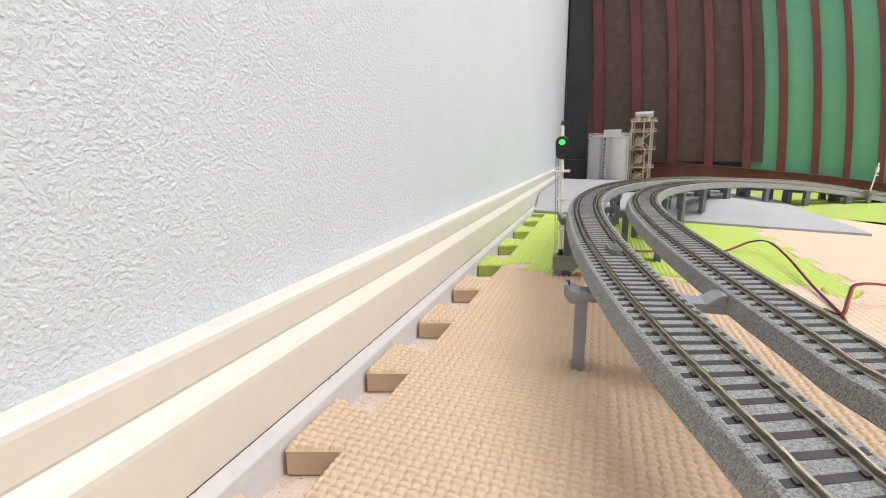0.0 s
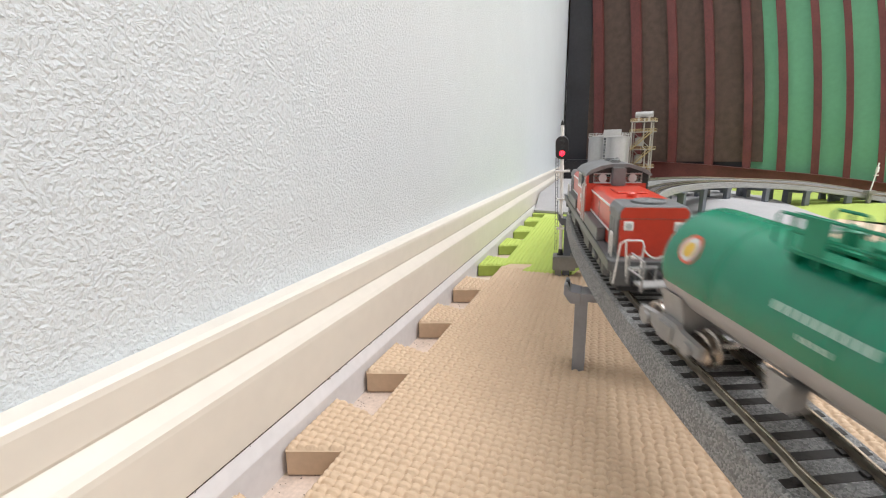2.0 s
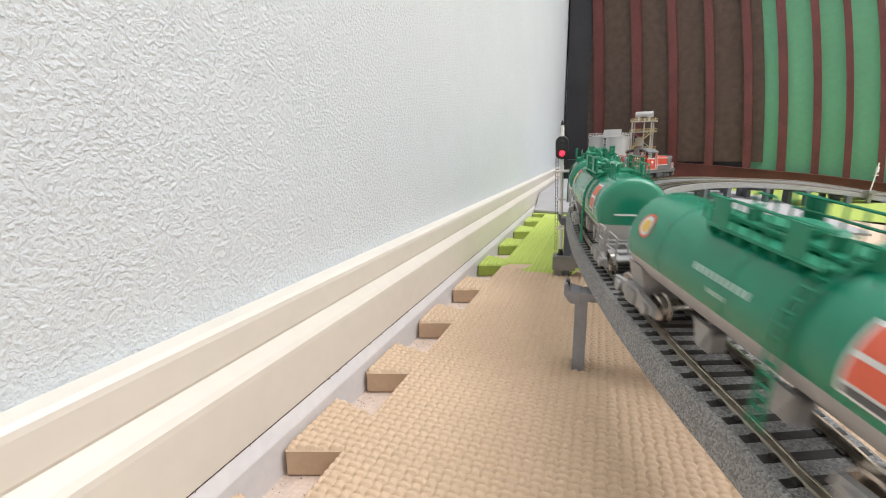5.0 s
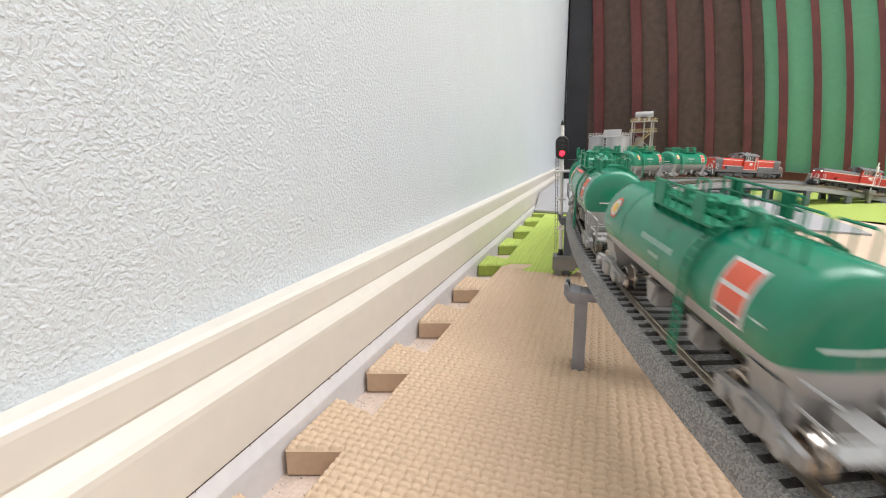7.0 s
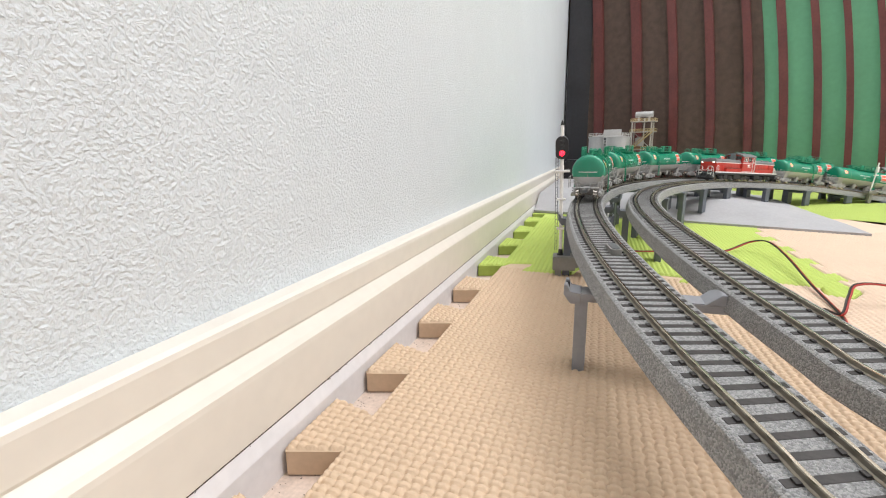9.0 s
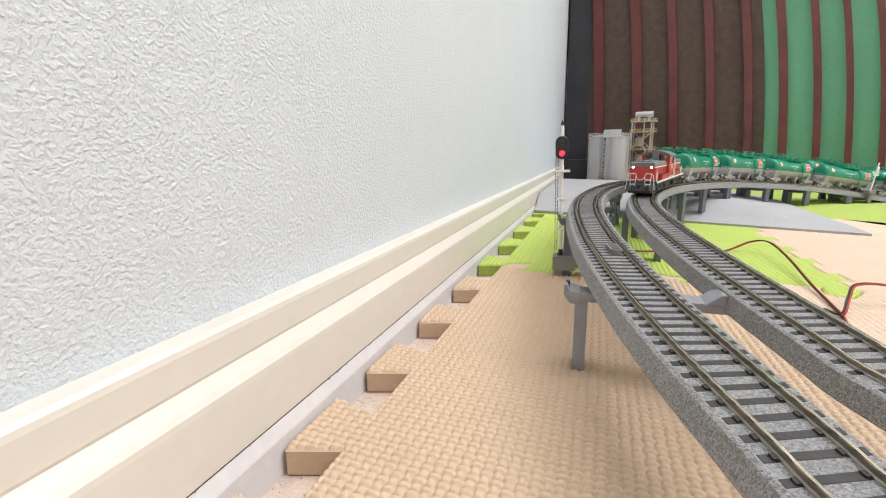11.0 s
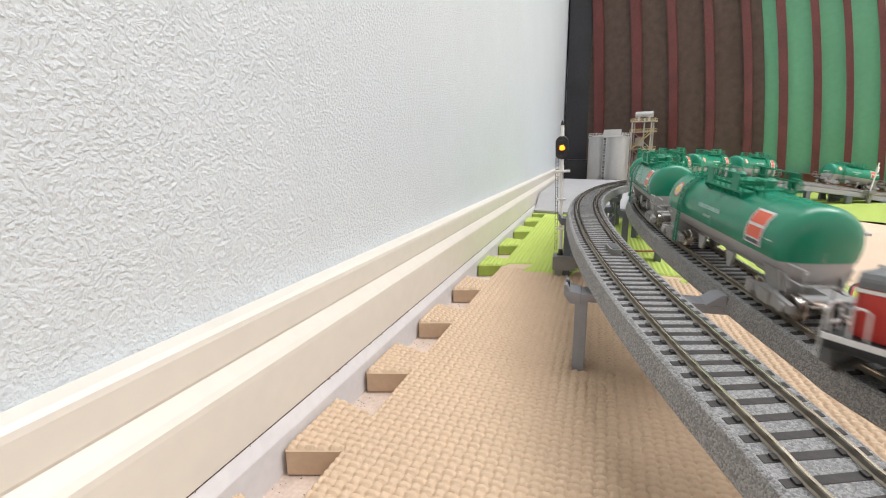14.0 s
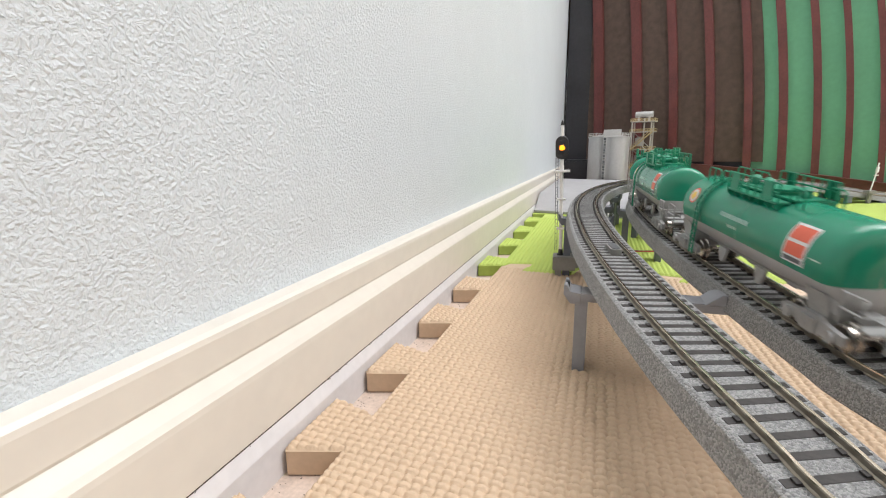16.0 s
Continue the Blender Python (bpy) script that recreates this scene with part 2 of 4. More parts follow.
def part(name, bm, mat, parent, label="", smooth=False):
    me = bpy.data.meshes.new(name)
    bmesh.ops.recalc_face_normals(bm, faces=list(bm.faces))
    bm.to_mesh(me)
    bm.free()
    me.materials.append(mat)
    if smooth:
        me.polygons.foreach_set("use_smooth", [True] * len(me.polygons))
        me.set_sharp_from_angle(angle=radians(40))
    ob = new(name, me)
    ob.parent = parent
    return tagged(ob, label)


def thing(name, label, category, group="", m=None, kind=""):
    ob = new(name)
    ob.empty_display_size = 0.01
    if m is not None:
        ob.matrix_basis = m
    return tagged(ob, label, category, group, kind)


def solid(name, bm, mat, label, category, kind="", smooth=False, group=""):
    return tagged(part(name, bm, mat, None, "", smooth), label, category, group, kind)


B = bmesh.new


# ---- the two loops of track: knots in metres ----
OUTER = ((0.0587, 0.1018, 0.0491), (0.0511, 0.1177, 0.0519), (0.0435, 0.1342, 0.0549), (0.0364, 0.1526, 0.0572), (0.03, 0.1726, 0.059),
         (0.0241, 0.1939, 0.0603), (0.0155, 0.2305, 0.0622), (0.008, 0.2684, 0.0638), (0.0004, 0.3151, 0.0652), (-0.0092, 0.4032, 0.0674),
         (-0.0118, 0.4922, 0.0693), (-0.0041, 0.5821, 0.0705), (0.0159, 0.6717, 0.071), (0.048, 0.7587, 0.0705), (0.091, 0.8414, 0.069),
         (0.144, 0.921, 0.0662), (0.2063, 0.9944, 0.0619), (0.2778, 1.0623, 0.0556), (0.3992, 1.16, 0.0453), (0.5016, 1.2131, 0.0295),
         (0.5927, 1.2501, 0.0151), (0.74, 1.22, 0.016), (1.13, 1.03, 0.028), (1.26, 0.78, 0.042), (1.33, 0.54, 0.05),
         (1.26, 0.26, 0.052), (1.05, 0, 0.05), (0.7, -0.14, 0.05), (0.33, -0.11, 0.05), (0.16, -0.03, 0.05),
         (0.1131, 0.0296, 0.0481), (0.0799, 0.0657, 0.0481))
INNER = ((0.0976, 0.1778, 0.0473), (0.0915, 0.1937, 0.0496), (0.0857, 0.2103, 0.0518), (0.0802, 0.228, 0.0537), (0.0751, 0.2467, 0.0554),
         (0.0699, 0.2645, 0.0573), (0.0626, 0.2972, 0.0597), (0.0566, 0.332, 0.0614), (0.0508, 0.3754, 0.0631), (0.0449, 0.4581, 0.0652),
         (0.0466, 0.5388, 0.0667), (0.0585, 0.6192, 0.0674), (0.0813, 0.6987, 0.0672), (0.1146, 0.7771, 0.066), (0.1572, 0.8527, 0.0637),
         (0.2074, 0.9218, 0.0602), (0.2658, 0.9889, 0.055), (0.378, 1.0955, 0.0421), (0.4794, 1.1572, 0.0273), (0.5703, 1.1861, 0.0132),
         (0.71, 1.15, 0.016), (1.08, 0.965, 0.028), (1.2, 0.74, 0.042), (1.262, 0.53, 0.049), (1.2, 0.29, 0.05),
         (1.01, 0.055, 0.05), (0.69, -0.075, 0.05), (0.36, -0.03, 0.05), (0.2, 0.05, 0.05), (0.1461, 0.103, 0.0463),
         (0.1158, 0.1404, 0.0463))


def closed_path(knots, step=0.002):
    """A smooth closed line through the knots, in even steps: points (n, 3)."""
    k = np.array(knots)
    fine = []
    n = len(k)
    for i in range(n):
        a, b, c, d = k[i - 1], k[i], k[(i + 1) % n], k[(i + 2) % n]
        u = np.linspace(0, 1, 60, endpoint=False)[:, None]
        fine.append(0.5 * (2 * b + (c - a) * u + (2 * a - 5 * b + 4 * c - d) * u ** 2 + (3 * b - a - 3 * c + d) * u ** 3))
    fine = np.concatenate(fine)
    for _ in range(60):
        fine = (np.roll(fine, 1, 0) + 2 * fine + np.roll(fine, -1, 0)) / 4
    loop = np.vstack([fine, fine[:1]])
    run = np.concatenate([[0], np.cumsum(np.linalg.norm(np.diff(loop, axis=0), axis=1))])
    s = np.arange(0, run[-1], step)
    return np.stack([np.interp(s, run, loop[:, j]) for j in range(3)], 1), run[-1]


def on_path(path, s):
    """Point and heading (unit vector) at s metres along a closed path."""
    pts, length = path
    n = len(pts)
    f = (s % length) / length * n
    i = int(f) % n
    w = f - int(f)
    p = pts[i] * (1 - w) + pts[(i + 1) % n] * w
    d = pts[(i + 3) % n] - pts[i - 3]
    return p, d / np.linalg.norm(d)


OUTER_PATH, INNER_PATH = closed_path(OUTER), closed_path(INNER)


# ---- the room ----
def room():
    solid("wall_west", bx(B(), -232, -137.6, -1500, 2600, -13, 2400), WALLPAPER, "off-white wallpaper with a pressed plaster relief", "wall", "structure")
    solid("wall_south", bx(B(), -132, 2900, -1600, -1500, -12, 2400), PLASTER, "plain white plastered wall", "wall", "structure")
    solid("wall_east", bx(B(), 2800, 2900, -1500, 2500, -12, 2400), PLASTER, "plain white plastered wall", "wall", "structure")
    solid("wall_north", bx(B(), -132, 2900, 2500, 2600, -12, 2400), PLASTER, "plain white plastered wall", "wall", "structure")
    solid("ceiling", bx(B(), -232, 2900, -1600, 2600, 2400, 2480), PLASTER, "plain white ceiling", "ceiling", "structure")
    solid("floor", bx(B(), -232, 2900, -1600, 2600, -60, -12.8), FLOORING, "worn pale brown floor", "floor", "structure")
    outline = [(-137.6, 10.8), (-137.6, 58.9), (-136.6, 59.4), (-129.3, 59.1), (-127.6, 57.8), (-127.2, 55.8), (-127.2, 44.9), (-127.8, 43.6), (-126.6, 42.4), (-123.7, 39.3),
               (-122.2, 37.2), (-122, 35.0), (-122, 11.4), (-122.6, 10.8)]
    solid("baseboard", prism(B(), outline, -1500, 2500), CREAM, "cream painted wooden baseboard with a moulded step", "baseboard", "structure")
    solid("trim", prism(B(), [(-137.6, -12.9), (-137.6, 10.4), (-122.3, 10.4), (-120.2, 5.2), (-119.9, 4.2), (-119.9, -12.9)], -1500, 2500), WHITE_TRIM,
          "white vinyl strip under the baseboard, dusty along its edge", "trim", "structure")
    part("gap", prism(B(), [(-135, 10.3), (-135, 10.9), (-122.45, 10.9), (-122.45, 10.3)], -1400, 2400), GAP_DARK, bpy.data.objects["trim"])
    rnd = random.Random(3)
    bm = B()
    for _ in range(60):
        y = rnd.uniform(60, 700)
        cy(bm, (-122.0, y, 10.6), (-121.6 + rnd.uniform(0, 0.4), y + rnd.uniform(-2, 2), 10.75), rnd.uniform(0.1, 0.22), 0.1, 5)
    part("dust", bm, GAP_DARK, bpy.data.objects["trim"])
    bm = B()
    for _ in range(90):
        x, y = -119.5 + 22 * rnd.random() ** 1.6, rnd.choice((118, 186, 258, 338)) + rnd.uniform(-16, 20)
        cy(bm, (x, y, -12.8), (x + rnd.uniform(-0.3, 0.3), y + rnd.uniform(-0.3, 0.3), -12.5), rnd.uniform(0.12, 0.3), 0.1, 5)
    part("dust", bm, GAP_DARK, bpy.data.objects["floor"], "dark dust specks")


room()


# ---- foam mats ----
def weave_relief(ob, loc, span, step, mat):
    """The pressed basket weave as real relief inside the outline: bars that pass over and under one another round small pits."""
    x0, x1, y0, y1 = span
    gx, gy = np.arange(x0, x1, step[0]), np.arange(y0, y1, step[1])
    x, y = [g.ravel() for g in np.meshgrid(gx, gy)]
    inside, away = np.zeros(len(x), bool), np.full(len(x), 99.0)
    for (ax, ay), (bx1, by1) in zip(loc, loc[1:] + loc[:1]):
        dx, dy = bx1 - ax, by1 - ay
        u = np.clip(((x - ax) * dx + (y - ay) * dy) / max(dx * dx + dy * dy, 1e-9), 0, 1)
        away = np.minimum(away, np.hypot(x - ax - u * dx, y - ay - u * dy))
        if dy:
            inside ^= ((ay > y) != (by1 > y)) & (x < ax + (y - ay) * dx / dy)
    u, v = x / 4.6, y / 3.7
    s = np.sin(u * math.pi) * np.sin(v * math.pi)
    pu = 1 - np.minimum(np.abs(u % 1 - 0.5) * 2 / 0.80, 1) ** 5
    pv = 1 - np.minimum(np.abs(v % 1 - 0.5) * 2 / 0.84, 1) ** 5
    over = np.clip(s * 1.9, -1, 1)
    h = np.maximum(pv * (0.66 + 0.34 * over), pu * (0.58 - 0.42 * over))
    z = -0.87 + 2.2 * h * np.clip((away - 0.75) / 0.4, 0, 1)
    nx, ny = len(gx), len(gy)
    i = (np.arange(ny - 1)[:, None] * nx + np.arange(nx - 1)).ravel()
    quads = np.stack((i, i + 1, i + 1 + nx, i + nx), 1)
    quads = quads[inside[quads].all(1)]
    used = np.unique(quads)
    number = np.zeros(len(x), int)
    number[used] = np.arange(len(used))
    me = bpy.data.meshes.new("woven_relief")
    me.from_pydata((np.stack((x, y, z), 1)[used] * MM).tolist(), [], number[quads].tolist())
    me.polygons.foreach_set("use_smooth", [True] * len(me.polygons))
    me.materials.append(mat)
    child = new("woven_relief", me)
    child.parent = ob
    return child


def mat_tile(name, outline, top, side, label, relief=None, step=(0.6, 0.5)):
    """A foam tile: a weave-pressed top with a softened edge over cut sides."""
    cx, cyy = sum(p[0] for p in outline) / len(outline), sum(p[1] for p in outline) / len(outline)
    ob = thing(name, label, "floor mat", "interlocking foam mats", Matrix.Translation((cx * MM, cyy * MM, 0)))
    loc = [(x - cx, y - cyy) for x, y in outline]
    part("foam_body", prism(B(), loc, -12, -1.2, "z"), side, ob, "cut foam edge")
    bm = B()
    low, high = [bm.verts.new(Vector((x, y, -1.2)) * MM) for x, y in loc], [bm.verts.new(Vector((x, y, -0.9)) * MM) for x, y in loc]
    n = len(loc)
    for i in range(n):
        bm.faces.new((low[i - 1], low[i], high[i], high[i - 1]))
    bm.faces.new(high)
    part("woven_top", bm, FOAM_SKIN[top.name] if relief else top, ob)
    if relief:
        weave_relief(ob, loc, (relief[0] - cx, relief[1] - cx, relief[2] - cyy, relief[3] - cyy), step, FOAM_SKIN[top.name])
    return ob


def dovetails(x_tip, x_root, spans):
    """Edge points of dovetail teeth that stick out towards -x: (start, end) of each tooth at its tip, along y."""
    pts = []
    for a, b in spans:
        w = (b - a) * 0.17
        pts += [(x_root, a + w * 1.15), (x_root - 1.5, a + w * 0.95), (x_tip + 1.5, a), (x_tip, a + 2), (x_tip, b - 2), (x_tip + 1.5, b), (x_root - 1.5, b - w * 0.95), (x_root, b - w * 1.15)]
    return pts


def seam(x0, y0, x1, y1, teeth, depth):
    """A zigzag jigsaw seam between two points."""
    pts = []
    ux, uy = (x1 - x0) / teeth, (y1 - y0) / teeth
    n = math.hypot(ux, uy)
    nx, ny = -uy / n * depth, ux / n * depth
    for i in range(teeth):
        bx0, by0 = x0 + ux * i, y0 + uy * i
        for f, d in ((0.12, -1), (0.04, 1), (0.5, 1.05), (0.46, -1), (0.58, -1.05)):
            pts.append((bx0 + ux * f + nx * d * 0.5, by0 + uy * f + ny * d * 0.5))
    pts.append((x1, y1))
    return pts


def mats():
    near = [(2, 44), (66, 106), (130.5, 172), (200, 240), (277.3, 318), (358.2, 400)]
    west = dovetails(-119.2, -95, [(a, b) for a, b in near])
    north = [(-94, 450), (-87, 464), (-62, 468), (-71, 435), (-21, 432), (-16, 458), (22, 460), (14, 436), (42, 433), (48, 461), (80, 455), (72, 435), (104, 430), (110, 456), (150, 455)]
    mat_tile("foam_mat", [(150, -300), (-94, -300)] + west + north, MAT_BEIGE, FOAM_BEIGE, "beige woven-texture foam mat with dovetail teeth beside the baseboard", (-120, 150, 85, 442))
    far = [(446, 490), (548, 600), (652, 705), (751.8, 805), (850, 868)]
    west = dovetails(-119.2, -95, far)
    mat_tile("foam_mat", [(195, 424), (181, 430), (185, 451), (158, 456)] + [(x, y + 1.2) for x, y in north[::-1]]
             + west + [(-94, 1000), (222, 1000), (220, 900), (224, 763)] + [(x, y) for x, y in seam(216, 760, 211, 446, 5, 11)],
             MAT_GREEN, FOAM_GREEN, "lime green woven-texture foam mat locked to the beige ones", (-120, 226, 418, 800), (0.85, 0.75))
    mat_tile("foam_mat", [(150.6, 453.5), (157.4, 454), (183.6, 449.6), (179.6, 429), (195, 422.6), (210.5, 444)] + [(x + 0.6, y) for x, y in seam(216, 760, 211, 446, 5, 11)[::-1]] + [(224.8, 763), (221, 900), (380, 900), (640, 700), (560, 100), (560, -300), (150.6, -300)],
             MAT_PINK, FOAM_BEIGE, "pale beige woven-texture foam mat inside the track loop", (150, 520, 150, 760), (0.95, 0.85))
    mat_tile("foam_mat", [(223, 1000), (221.6, 901)] + [(380.5, 900.8)] + seam(412, 846, 560, 1090, 5, 12) + [(700, 1180), (800, 1500), (200, 1500)],
             MAT_GREEN, FOAM_GREEN, "lime green foam mat under the far curve of the track")
    mat_tile("foam_mat", [(640.8, 700), (381.5, 900)] + [(x + 0.8, y - 0.6) for x, y in seam(412, 846, 560, 1090, 5, 12)] + [(700.8, 1179), (1400, 1000), (1400, 300), (561, 100)],
             MAT_PINK, FOAM_BEIGE, "pale beige foam mat beside the lime green one")


mats()


def board_top(x, y):
    """Height of the felt board's top: flat at its near edge, sprung up a little under the far curve."""
    w = min(1, max(0, (y - (869 - (x + 113) * 0.31)) / 95))
    e = min(1, max(0, (352 - x) / 130))
    return 4.2 + 26 * w * w * (3 - 2 * w) * e


def board():
    bm = B()
    n, k = 22, 26
    grid = []
    for level in (0, -4):
        rows = []
        for i in range(n + 1):
            u = i / n
            row = []
            for j in range(k + 1):
                v = j / k
                x = -119 + (461 + 26 * v) * u
                y0 = 869 - (x + 113) * 0.31
                y = y0 + (1420 - 190 * u - y0) * v
                row.append(bm.verts.new(Vector((x, y, board_top(x, y) + level)) * MM))
            rows.append(row)
        grid.append(rows)
    for rows in grid:
        for i in range(n):
            for j in range(k):
                bm.faces.new((rows[i][j], rows[i + 1][j], rows[i + 1][j + 1], rows[i][j + 1]))
    top, low = grid
    for i in range(n):
        for j in (0, k):
            bm.faces.new((top[i][j], top[i + 1][j], low[i + 1][j], low[i][j]))
    for j in range(k):
        for i in (0, n):
            bm.faces.new((top[i][j], top[i][j + 1], low[i][j + 1], low[i][j]))
    solid("felt_board", bm, FELT, "flat grey felt-covered board lying on the foam mats", "board", smooth=True)


board()


# ---- back panel of slats ----
def slat_panel():
    a, b = Vector((-0.030, 1.700, 0)), Vector((0.660, 1.410, 0))
    e = (b - a).normalized()
    frame_m = Matrix.Translation((a.x, a.y, 0)) @ Matrix.Rotation(math.atan2(e.y, e.x), 4, "Z")
    ob = thing("slat_panel", "dark red wooden slat panel backed with brown carpet and green card", "partition", m=frame_m)

    def slab(bm, u0, u1, z0, z1, y0, y1, steps=18):
        """An upright board between u0 and u1, leaning and gently bowed."""
        rings = []
        for i in range(steps + 1):
            w = i / steps
            z = z0 + (z1 - z0) * w
            h, c = z - 0.07, max(0, (u0 + u1) / 2 if u1 - u0 < 0.1 else u1)
            b = 0.06 + 0.14 * c
            d = (0.025 + 0.075 * c) * h + (b * h * h if 0 < h < 0.55 else b * 0.55 * (2 * h - 0.55) if h > 0 else 0)
            rings.append([bm.verts.new((u - d, y, z)) for u, y in ((u0, y0), (u1, y0), (u1, y1), (u0, y1))])
        for p, q in zip(rings, rings[1:]):
            for k in range(4):
                bm.faces.new((p[k - 1], p[k], q[k], q[k - 1]))
        bm.faces.new(rings[0][::-1]), bm.faces.new(rings[-1])
        return bm

    slats = ((0.0225, 0.0158), (0.153, 0.0142), (0.2645, 0.0114), (0.3675, 0.0108), (0.463, 0.0095), (0.5435, 0.0098), (0.616, 0.0083), (0.6795, 0.0072), (0.742, 0.0066), (0.805, 0.0066), (0.87, 0.0066))
    for u, half in slats:
        base = 0.068 - 0.062 * max(0, (u - 0.2) / 0.6)
        part("slat", slab(B(), u - half, u + half, base - 0.02, 1.25, -0.014, -0.001), BAR_RED, ob)
    part("carpet_panel", slab(B(), -0.075, 0.499, 0.074, 1.22, 0.002, 0.010), CARPET_BROWN, ob, "brown carpet panel")
    part("card_panel", slab(B(), 0.470, 0.98, 0.0, 1.22, 0.012, 0.016), PANEL_GREEN, ob, "green card panel")
    # Sheet added so openings round the panels look shaded, not wall-bright
    part("added_dark_sheet", bx(B(), -60, 900, 18, 24, -12, 1200), DARK_THING, ob, "added dark sheet that keeps the openings between the panels dark")
    part("bottom_rail", prism(B(), [(-60, 70), (217, 71.5), (363, 63), (505, 50), (629, 39), (749, 23), (900, 4), (900, -12), (-60, -12)], -17, -2), BAR_RED, ob)
    part("rail_lip", prism(B(), [(-60, 73), (217, 74.5), (363, 66), (505, 53), (629, 42), (749, 26), (900, 7), (900, 4.2), (749, 23.2), (629, 39.2), (505, 50.2), (363, 63.2), (217, 71.7), (-60, 70.2)], -26, -3), BAR_RED, ob, "ledge along the bottom rail")
    return ob


slat_panel()


def dark_corner():
    solid("cabinet", bev(bx(B(), -131, -52, 1712, 1800, -12, 1300), 2), DARK_THING, "tall black lacquered cabinet against the wall", "cabinet")
    solid("storage_box", bev(bx(B(), -118, -30, 1560, 1640, -12, 82), 6), DARK_THING, "low black box on the floor beside the wall", "box")


dark_corner()


# ---- railway track ----
def sweep(path, outline, s0, s1, step=0.004, closed=False):
    """Carry an outline (across, up), in mm from the rail top's middle, along a path."""
    bm = B()
    rings = []
    count = int((s1 - s0) / step) + 1
    for i in range(count):
        p, d = on_path(path, s0 + (s1 - s0) * i / (count - (0 if closed else 1)))
        n = Vector((-d[1], d[0], 0)).normalized()
        rings.append([bm.verts.new(Vector(p) + n * a * MM + Vector((0, 0, b * MM))) for a, b in outline])
    pairs = list(zip(rings, rings[1:])) + ([(rings[-1], rings[0])] if closed else [])
    k = len(outline)
    for p, q in pairs:
        for j in range(k):
            bm.faces.new((p[j - 1], p[j], q[j], q[j - 1]))
    if not closed:
        bm.faces.new(rings[0][::-1]), bm.faces.new(rings[-1])
    return bm


ROADBED = [(-17.2, -12.5), (17.2, -12.5), (17.6, -11.7), (15.8, -3.6), (14.6, -2.8), (-14.6, -2.8), (-15.8, -3.6), (-17.6, -11.7)]


def track(path, label):
    ob = thing("model_railway_track", label, "railway track", "model railway tracks")
    length = path[1]
    part("roadbed", sweep(path, ROADBED, 0, length, closed=True), BALLAST, ob, "speckled grey moulded ballast roadbed")
    for side in (1, -1):
        c = 8.65 * side
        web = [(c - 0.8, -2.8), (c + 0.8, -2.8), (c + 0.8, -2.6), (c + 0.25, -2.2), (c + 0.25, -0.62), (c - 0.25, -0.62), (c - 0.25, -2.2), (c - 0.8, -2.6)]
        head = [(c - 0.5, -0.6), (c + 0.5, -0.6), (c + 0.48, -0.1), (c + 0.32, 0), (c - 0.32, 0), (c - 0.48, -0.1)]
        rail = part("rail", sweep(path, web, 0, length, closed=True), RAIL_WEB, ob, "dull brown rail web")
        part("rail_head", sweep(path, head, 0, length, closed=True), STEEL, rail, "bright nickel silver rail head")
    bm = bev(bx(B(), -1.3, 1.3, -14, 14, -3.6, -2.6), 0.2, 1)
    for side in (1, -1):
        for o in (-2.6, 1.2):
            bx(bm, -0.9, 0.9, side * 8.65 + o, side * 8.65 + o + 1.4, -2.7, -2.0)
    mesh = bpy.data.meshes.new("sleeper")
    bm.to_mesh(mesh)
    mesh.materials.append(SLEEPER)
    bm.free()
    rest = B()
    pitch = 0.0062
    for i in range(int(length / pitch)):
        s = (i + 0.5) * pitch
        p, d = on_path(path, s)
        m = Matrix.Translation(p) @ Matrix.Rotation(math.atan2(d[1], d[0]), 4, "Z") @ Matrix.Rotation(-math.asin(d[2]), 4, "Y")
        if s < 1.42 or s > length - 0.06:
            o = new("sleeper", mesh)
            o.parent = ob
            o.matrix_basis = m
        elif i % 2 == 0:
            bx(rest, -1.3, 1.3, -14, 14, -3.6, -2.6, Matrix.Translation(p) @ Matrix.Rotation(math.atan2(d[1], d[0]), 4, "Z"))
    tagged(part("sleeper_row", rest, SLEEPER, ob), kind="stuff")
    return ob


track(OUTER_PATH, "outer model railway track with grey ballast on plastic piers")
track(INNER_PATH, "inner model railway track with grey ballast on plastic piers")


